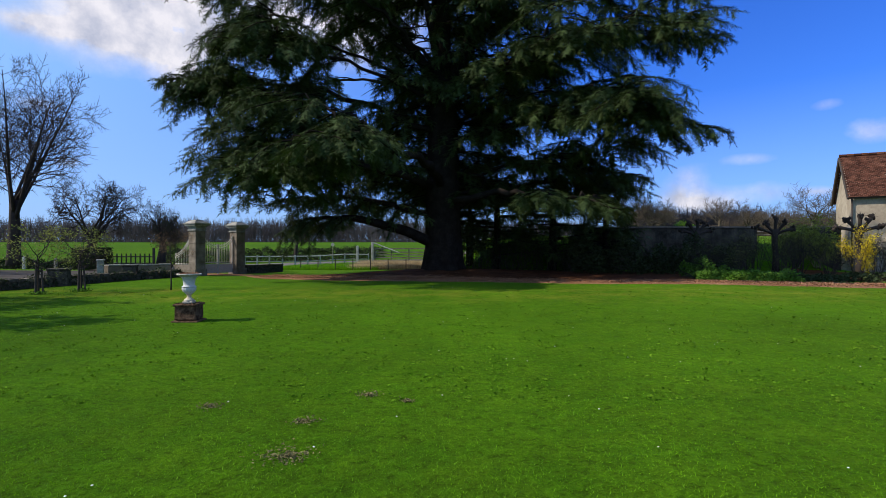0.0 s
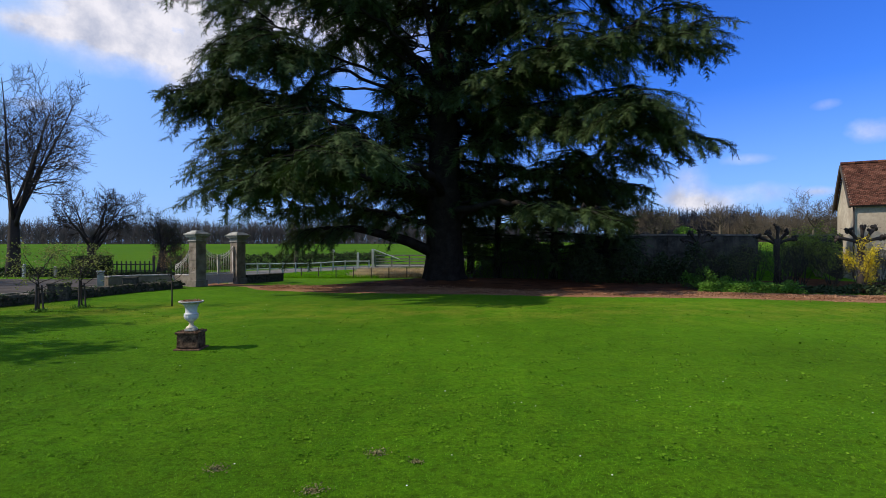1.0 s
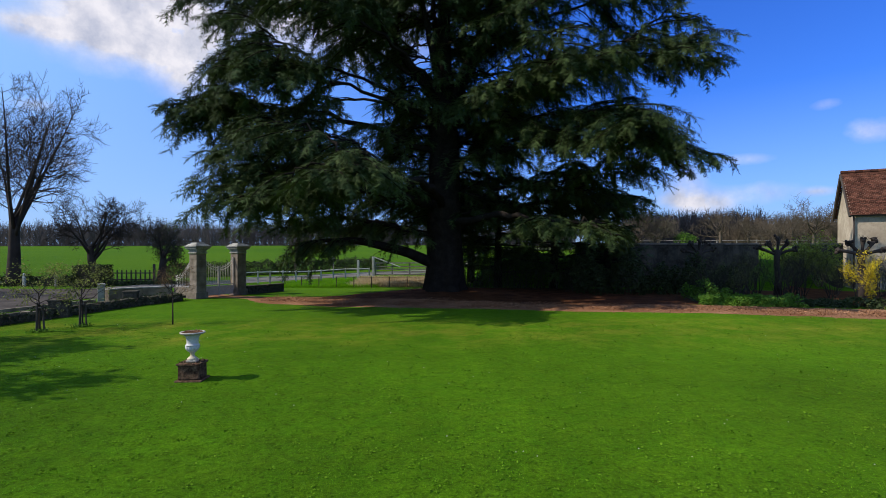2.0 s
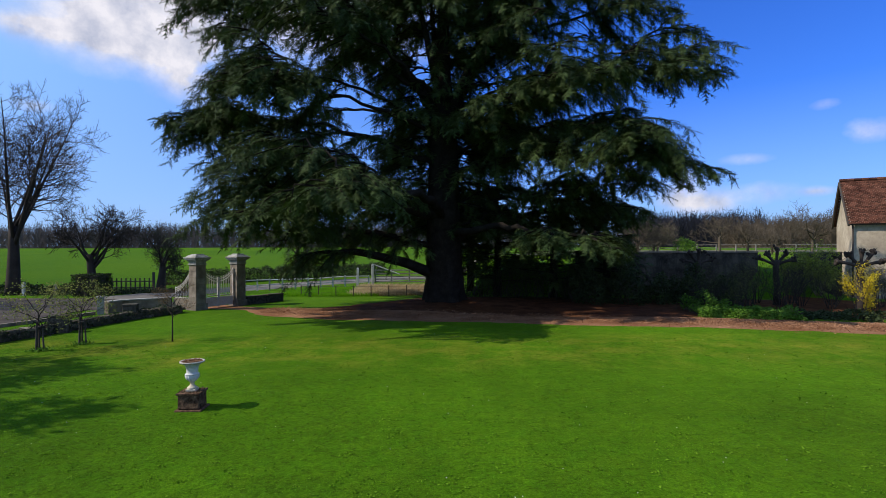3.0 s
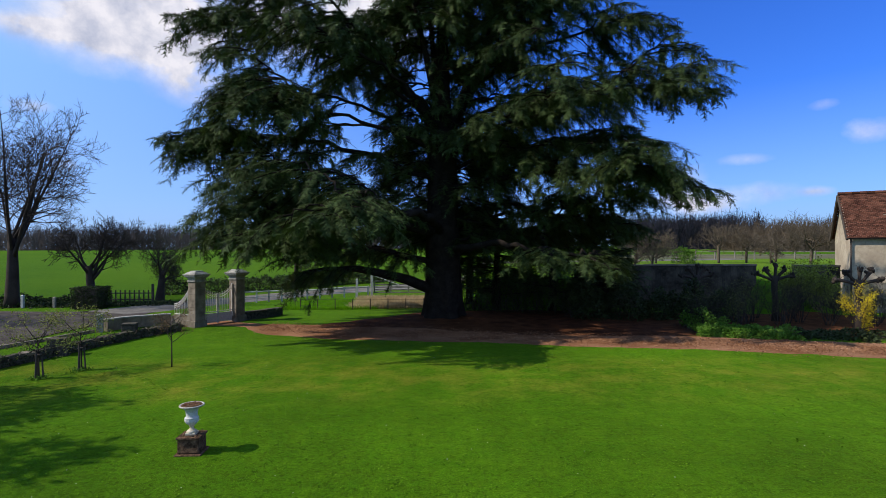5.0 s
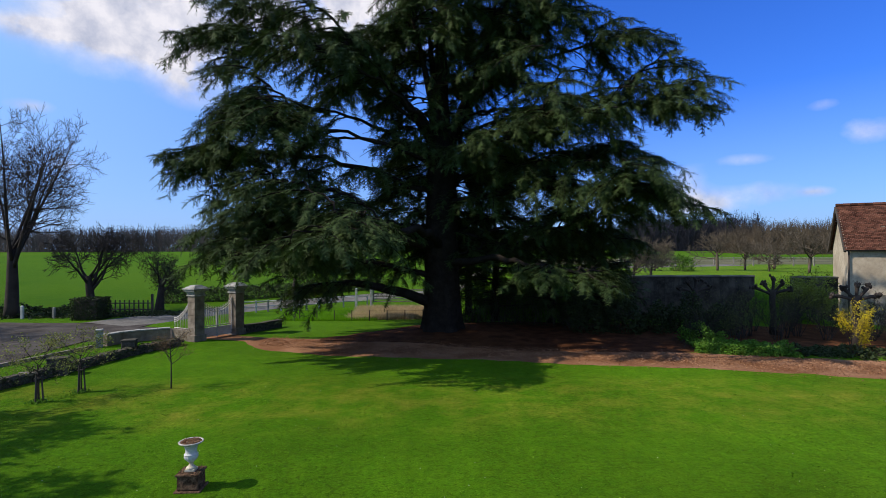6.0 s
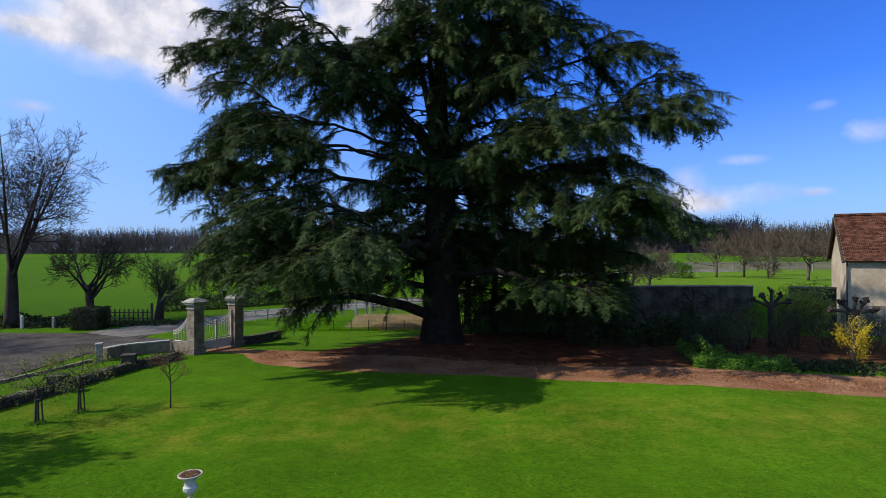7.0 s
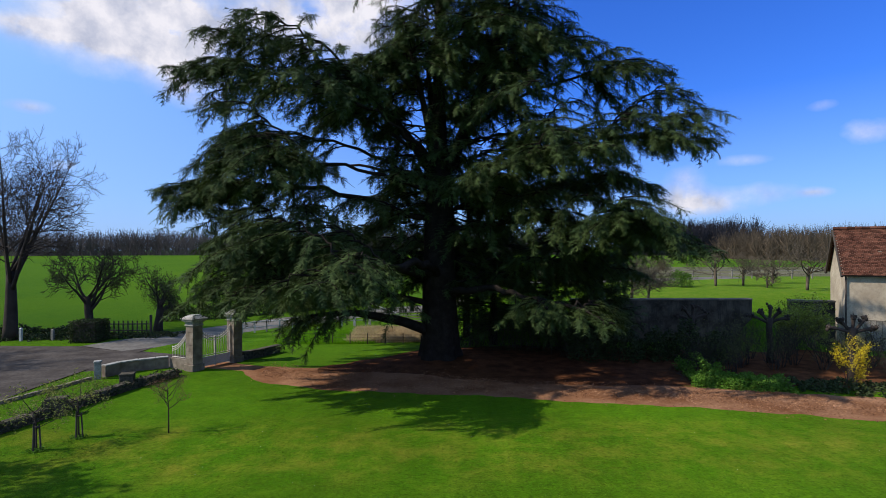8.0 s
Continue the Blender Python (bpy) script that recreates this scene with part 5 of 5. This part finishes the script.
def blades(name, label, category, mat, rng, x, y, z, height, width, kind, droop):
    n = len(x)
    h = height * rng.uniform(0.5, 1.1, n)
    a = rng.uniform(0, 6.283, n)
    w = np.stack([np.cos(a), np.sin(a), np.zeros(n)], 1) * (width * rng.uniform(0.6, 1.1, n))[:, None]
    lean = np.stack([rng.normal(0, droop, n) * h, rng.normal(0, droop, n) * h, h], 1)
    p = np.stack([x, y, z - 0.01], 1)
    co = np.stack([p - w, p + w, p + lean], 1)
    return thing(name, label, category, data=tris_mesh(name, co, mat), kind=kind)


tufts("dry_grass", "tall straw-coloured dry grass behind the wire fence", "dry grass", M_DRY, 51, 26000, (-6.6, 0.8, 37.2, 42.4), 0.42, 0.02)
tufts("rough_grass", "rough green grass on the bank beyond the gate", "grass", M_BLADE, 52, 16000, (-11.5, -4.5, 36.8, 42.0), 0.3, 0.018)


# ---- evergreens behind the cedar ----
def yew(at, height, radius, seed, label):
    rng = np.random.default_rng(seed)
    rnd = random.Random(seed)
    t = thing("yew_tree", label, "tree", at=(at[0], at[1], ground_z(*at) - 0.05))
    g = Geo().tube([(0, 0, 0), (0.05, 0, height * 0.4), (0, 0.1, height * 0.9)], [0.3, 0.22, 0.04], 9)
    pos, head, pit, rol, siz = [], [], [], [], []
    for k in range(95):
        z = height * rnd.uniform(0.12, 0.95)
        a = rnd.uniform(0, 6.283)
        ln = radius * (1.15 - z / height * 0.7) * rnd.uniform(0.7, 1.1)
        q = Vector((math.cos(a) * ln, math.sin(a) * ln, z + rnd.uniform(-0.2, 0.5)))
        p = Vector((0, 0, z))
        g.tube([p, q], [0.05, 0.012], 4, False)
        for i in range(16):
            s = rnd.uniform(0.35, 1.0)
            pos.append(tuple(p.lerp(q, s)))
            head.append(a + rnd.uniform(-1.2, 1.2))
            pit.append(rnd.uniform(-0.9, 0.3))
            rol.append(rnd.gauss(0, 0.5))
            siz.append(rnd.uniform(0.45, 0.85))
    part("trunk", g.mesh("yew_wood", M_BARK, True), t)
    part("crown", tris_mesh("yew_leaves", place_sprays(pos, head, pit, rol, siz, rng), M_CEDAR_LEAF), t)


yew((3.6, 36.0), 8.6, 3.0, 61, "dark evergreen tree behind the cedar's trunk")
yew((1.9, 38.4), 7.0, 2.2, 64, "dark evergreen tree behind the cedar's trunk")
yew((10.6, 34.9), 6.6, 2.6, 63, "dark evergreen tree beside the garden wall")
yew((7.2, 35.2), 8.2, 3.1, 62, "dark evergreen tree beside the garden wall")


THIN["r"] = 0.008


# ---- garden wall, shrubs and pollards ----
wall_run("wall_garden", "tall old rendered garden wall, stained, with a dark tiled top", [(9.2, 37.4), (15.5, 37.3), (21.75, 37.2)], 2.9, 0.4, M_WALL, M_WALLTOP, 0.12, 0.08)
wall_run("wall_orchard", "old rendered wall running up to the house", [(24.0, 36.6), (26.6, 35.8)], 2.85, 0.4, M_WALL, M_WALLTOP, 0.12, 0.08)


def pollard(at, seed, turn):
    rnd = random.Random(seed)
    t = thing("pollard_tree", "knobbly pollarded tree with clenched bare heads", "tree", at=(at[0], at[1], ground_z(*at) - 0.05), group="pollards along the wall")
    g = Geo()
    g.tube([(0, 0, 0), (0.04, 0, 1.0), (-0.03, 0.02, 2.0), (0, 0, 2.6)], [0.22, 0.17, 0.16, 0.18], 10)
    part("trunk", g.mesh("pollard_trunk", M_TWIG, True), t)
    for k, (dx, dz) in enumerate(((-0.95, 0.12), (-0.5, 0.5), (0.05, 0.62), (0.5, 0.52), (0.9, 0.15))):
        a = Geo()
        end = Vector((dx * math.cos(turn), dx * math.sin(turn), 2.5 + dz + rnd.uniform(-0.1, 0.1)))
        mid = Vector((dx * 0.5 * math.cos(turn), dx * 0.5 * math.sin(turn) + rnd.uniform(-0.1, 0.1), 2.5 + dz * 0.35))
        a.tube(bezier(Vector((0, 0, 2.3)), mid, end, 5), [0.12, 0.085, 0.075, 0.075, 0.09, 0.10], 8)
        for _ in range(12):
            o = end + Vector((rnd.gauss(0, 0.075), rnd.gauss(0, 0.075), rnd.gauss(0.03, 0.06)))
            a.turned([(0.02, -0.09), (0.06, -0.05), (0.075, 0.02), (0.03, 0.08)], o, 6)
        for _ in range(9):
            d = Vector((rnd.gauss(0, 0.16), rnd.gauss(0, 0.16), rnd.uniform(0.05, 0.28)))
            a.tube([end, end + d], [0.014, 0.005], 3, False)
        part("arm", a.mesh("pollard_arm", M_TWIG, True), t)


pollard((15.0, 31.6), 1, 0.1)
pollard((18.65, 30.0), 2, -0.2)
pollard((20.4, 26.2), 3, -0.3)

def shrub(name, label, at, height, seed, mat, leaf=None, leaf_n=3, size=0.07, stems=10, group="shrubs by the wall", spread=0.42, fan=0.55, run=0.0):
    rnd = random.Random(seed)
    s = thing(name, label, "shrub", at=(at[0], at[1], ground_z(*at) - 0.03), group=group)
    tips = []
    for k in range(stems):
        a = k * 2.4
        g = Geo()
        grow(g, rnd, Vector((0.15 * math.cos(a), 0.15 * math.sin(a), 0)), Vector((spread * math.cos(a) * rnd.random() * 1.5, spread * math.sin(a) * rnd.random() * 1.5, 1)), height * 0.62 * rnd.uniform(0.55, 1.1), 0.022, 1,
             [(0, 0, 0, 0, 0), (5, 0.1, 0.05, fan, 0.6), (4, 0.18, 0.05, fan * 1.27, 0.6), (0, 0.2, 0.03, 0, 0)], tips)
        part("stem", g.mesh(name + "_stem", mat, True), s)
    if leaf:
        rng = np.random.default_rng(seed)
        base = np.array([tuple(p) for p, _ in tips]).repeat(leaf_n, 0)
        base += rng.normal(0, 0.035 if run else 0.12, base.shape)
        if run:      # blossom all along the shoots
            way = np.array([tuple(h) for _, h in tips]).repeat(leaf_n, 0)
            base -= way * (run * rng.random(len(base)))[:, None]
        part("leaves", quads_mesh(name + "_leaves", leaf_quads(base, size, rng), leaf), s)


shrub("forsythia", "forsythia bush covered in yellow flowers", (18.7, 24.1), 2.75, 71, M_TWIG, M_YELLOW, 24, 0.075, 6, "", 0.20, 0.22, 0.6)
for i, (x, y, h) in enumerate(((14.2, 28.6, 1.9), (16.2, 28.8, 2.5), (17.8, 28.2, 2.3), (18.6, 28.9, 2.4), (21.2, 27.2, 2.2), (23.4, 26.0, 2.4), (13.0, 27.5, 1.5), (15.2, 27.6, 2.0), (17.0, 29.6, 2.8), (19.6, 29.4, 2.6), (22.4, 27.8, 2.6), (14.8, 30.0, 2.4), (25.0, 27.2, 2.6), (20.4, 28.2, 2.5), (18.2, 31.2, 2.6), (20.2, 31.0, 2.7), (21.8, 30.0, 2.6), (23.6, 29.0, 2.4), (22.2, 26.0, 1.9), (24.6, 25.0, 1.9))):
    shrub("bare_shrub", "twiggy shrub just coming into leaf by the wall", (x, y), h * 1.2, 80 + i, M_TWIG, M_BUD if i % 3 else M_HEDGE, 5, 0.055)
shrub("green_shrub", "light green willowy shrub in front of the garden wall", (22.2, 33.6), 3.6, 95, M_PALETWIG, M_WILLOW, 22, 0.14, 13)
shrub("green_shrub", "light green willowy shrub in front of the garden wall", (23.4, 33.4), 3.3, 96, M_PALETWIG, M_WILLOW, 22, 0.14, 13)


# ---- house ----
def build_house():
    h = thing("house", "old farmhouse with pale plaster walls and a steep brown clay-tile roof", "house")
    e, d = Vector((0.883, -0.47, 0)), Vector((0.47, 0.883, 0))
    h.matrix_world = Matrix.Translation((26.25, 34.3, 0)) @ Matrix((e, d, (0, 0, 1))).transposed().to_4x4()
    L, W, Z, T = 15.0, 5.7, 4.98, 7.75
    g = Geo()
    g.v = [Vector(p) for p in ((0, 0, -0.3), (L, 0, -0.3), (L, W, -0.3), (0, W, -0.3), (0, 0, Z), (L, 0, Z), (L, W, Z), (0, W, Z), (0, W / 2, T), (L, W / 2, T))]
    g.f = [(0, 1, 5, 4), (2, 3, 7, 6), (3, 0, 4, 8, 7), (1, 2, 6, 9, 5), (3, 2, 1, 0), (4, 5, 9, 8), (6, 7, 8, 9)]
    part("wall", g.mesh("house_wall", M_PLASTER), h, "pale lime-plastered wall")
    pitch = math.atan2(T - Z, W / 2)
    slope = math.hypot(T - Z, W / 2) + 0.35
    rnd = random.Random(3)
    for side in (0, 1):
        g = Geo()
        rows, cols = 34, int((L + 0.5) / 0.2)
        for r in range(rows):
            for c in range(cols):
                s0 = r * slope / rows
                x0 = -0.25 + (c + 0.5 * (r % 2)) * 0.2
                lift, tilt = 0.05 + rnd.uniform(0, 0.012), 0.022
                p = []
                for ss, up in ((s0 - 0.03, lift + tilt), (s0 + slope / rows, lift)):
                    y, z = -0.25 + ss * math.cos(pitch), Z - 0.25 * math.tan(pitch) + ss * math.sin(pitch)
                    for xx in (x0 + 0.004, x0 + 0.196):
                        yy = y - up * math.sin(pitch)
                        p.append(Vector((xx, yy if side == 0 else W - yy, z + up * math.cos(pitch) + rnd.uniform(-0.004, 0.004))))
                n = len(g.v)
                g.v += [p[0], p[1], p[3], p[2], p[0] - Vector((0, 0, 0.02)), p[1] - Vector((0, 0, 0.02))]
                g.f += [(n, n + 1, n + 2, n + 3), (n + 4, n + 5, n + 1, n)]
        roof = part("roof", g.mesh("roof_tiles", M_TILE), h, "weathered brown clay tiles")
    for k in range(38):
        o = part("ridge_tile", Geo().tube([(-0.25 + k * 0.41, W / 2, T + 0.09), (0.14 + k * 0.41, W / 2, T + 0.09 + 0.01 * (k % 2))], [0.13, 0.12], 8).mesh("ridge_tile", M_TILE), h)
    for s in (0, 1):
        y0, y1 = (-0.3, W / 2) if s == 0 else (W + 0.3, W / 2)
        z0 = Z - 0.3 * math.tan(pitch)
        part("bargeboard", Geo().tube([(-0.24, y0, z0 - 0.03), (-0.24, y1, T - 0.03)], [0.09, 0.09], 4).mesh("bargeboard", M_DARKWOOD), h)
    part("eave_board", Geo().box((L / 2, -0.2, Z - 0.25), (L + 0.4, 0.08, 0.14)).mesh("eave_board", M_DARKWOOD), h)
    bevelled(part("skylight", Geo().box((2.0, 1.28, Z + 1.24), (0.2, 0.2, 0.10), 0).mesh("roof_vent", M_WOOD), h, "small pale roof vent"), 0.02)
    part("downpipe", Geo().tube([(-0.02, -0.10, Z - 0.3), (-0.02, -0.10, 0.1)], [0.05, 0.05], 8).mesh("downpipe", M_DARKWOOD, True), h, "dark rainwater pipe at the corner")
    door = part("door", Geo().box((2.3, -0.03, 0.9), (2.6, 0.08, 2.0)).mesh("shed_door", M_DARKWOOD), h, "low dark boarded door")
    for i in range(9):
        part("board", Geo().box((1.1 + i * 0.3, -0.085, 0.9), (0.27, 0.03, 1.94)).mesh("door_board", M_WOOD), door)


build_house()

# ---- orchard ----
THIN["r"] = 0.011
for i, (x, y, h, r) in enumerate(((29.0, 56.0, 4.6, 0.12), (32.2, 56.5, 4.4, 0.11), (34.2, 49.5, 5.4, 0.13), (32.6, 53.0, 2.4, 0.06), (22.4, 56.0, 3.8, 0.09), (20.8, 57.0, 3.8, 0.09), (37.5, 60.0, 4.4, 0.13))):
    bare_tree("apple_tree", "leafless old apple tree in the orchard grass", (x, y), h, r, APPLE, 100 + i, M_APPLE, group="orchard trees", trunk_share=0.30, reach=0.72 * h)
bare_tree("hedge_tree", "thin leafless tree behind the garden wall", (14.4, 40.0), 4.2, 0.09, APPLE, 120, M_APPLE, M_BUD, 1, 0.07, trunk_share=0.3)
bare_tree("hedge_tree", "thin leafless tree behind the garden wall", (16.4, 42.0), 3.2, 0.07, APPLE, 121, M_APPLE, M_BUD, 1, 0.07, trunk_share=0.3)
bare_tree("house_tree", "leafless tree behind the farmhouse", (52.0, 58.0), 9.5, 0.22, SMALL, 122, M_APPLE, trunk_share=0.34, reach=4.0)
leafy_bank("conifer_shrub", "low spreading green juniper in the orchard grass", "shrub", [(23.9, 54.6), (25.8, 55.0)], 1.6, 1.0, M_IVY, 45, 900, 0.2)
strip("ploughed_strip", M_FIELDSOIL, [(14, 93), (60, 89), (130, 83)], [17, 18, 19], 0.05, "brown ploughed strip beyond the paddock", "field", 19, ragged=0.4)


# ---- lawn details ----
def lawn_blades():
    rng = np.random.default_rng(77)
    n = 230000
    r = rng.random(n)
    y = np.where(r < 0.86, 2.0 + 17.0 * rng.random(n) ** 1.6, rng.uniform(-9, 4, n))
    y += np.where(r < 0.86, rng.normal(0, 0.8, n), 0.0)
    x = rng.uniform(-1, 1, n) * (3.0 + 0.82 * np.abs(y)) + rng.normal(0, 0.5, n)
    z = np.array([0.05 * noise.noise(Vector((a * 0.13, b * 0.13, 3.0))) for a, b in zip(x.tolist(), y.tolist())])
    blades("lawn_grass", "short mown grass blades of the lawn", "grass", M_BLADE, rng, x, y, z, 0.026, 0.0052, "stuff", 0.9)


lawn_blades()


def scatter_daisies():
    rng = np.random.default_rng(78)
    n = 80
    y = 2.8 + 18 * rng.random(n) ** 1.1
    x = rng.uniform(-0.85, 0.85, n) * y
    g = Geo()
    for a, b in zip(x.tolist(), y.tolist()):
        g.turned([(0.004, 0), (0.009, 0.004), (0.004, 0.007)], (a, b, ground_z(a, b) + 0.035), 6)
    thing("daisies", "small white daisies scattered in the lawn", "flowers", data=g.mesh("daisies", M_DAISY), kind="stuff")


scatter_daisies()
def bare_patch(x, y, r, seed):
    """Worn turf: small clods of soil and dead stalks strewn over a spot."""
    rng = np.random.default_rng(seed)
    n = int(80 + 3000 * r * r * 4)
    a, d = rng.uniform(0, 6.283, n), r * np.abs(rng.normal(0, 0.62, n))
    px, py = x + 1.2 * d * np.cos(a), y + d * np.sin(a)
    pz = np.array([ground_z(float(u), float(v)) for u, v in zip(px, py)]) + 0.008 + rng.uniform(0, 0.010, n)
    co = leaf_quads(np.stack([px, py, pz], 1), 0.028, rng, 0.2)
    thing("bare_patch", "small worn patch of soil and dead stalks in the lawn", "soil", data=quads_mesh("bare_patch", co, M_DEADTURF), group="bare patches", kind="stuff")


for i, (x, y, r) in enumerate(((-1.08, 3.70, 0.16), (-1.15, 4.44, 0.10), (-0.73, 5.25, 0.10), (-0.34, 5.02, 0.06), (-2.15, 4.92, 0.10), (-5.0, 5.7, 0.07))):
    bare_patch(x, y, r, 200 + i)


def fallen_leaves():
    """Loose leaves and cone scales strewn along the drive and under the crown."""
    rng = np.random.default_rng(91)
    t = rng.random(18000)
    x = -9.5 + 31 * t
    y = np.interp(x, [-9.5, -5.4, 0, 7.4, 16.2, 22], [28.6, 27.0, 25.9, 24.1, 21.8, 20.2]) + rng.normal(0, 0.85, len(x))
    z = np.array([ground_z(float(a), float(b)) for a, b in zip(x, y)]) + 0.022
    thing("fallen_leaves", "brown fallen leaves and cone scales strewn on the drive", "leaves", data=quads_mesh("fallen_leaves", leaf_quads(np.stack([x, y, z], 1), 0.085, rng, 0.25), M_LITTER), kind="stuff")


fallen_leaves()


def clover():
    """Small clumps of clover and daisy leaves in the turf."""
    rng = np.random.default_rng(93)
    n = 1500
    cy = 5.0 + 14.0 * rng.random(n)
    cx = rng.uniform(-0.85, 0.85, n) * cy
    x, y = (c.repeat(7) + rng.normal(0, 0.05, 7 * n) for c in (cx, cy))
    z = np.array([ground_z(float(a), float(b)) for a, b in zip(x, y)]) + 0.016
    thing("clover", "small pale clumps of clover in the lawn", "clover", data=quads_mesh("clover", leaf_quads(np.stack([x, y, z], 1), 0.05, rng, 0.2), M_CLOVER), kind="stuff")


clover()
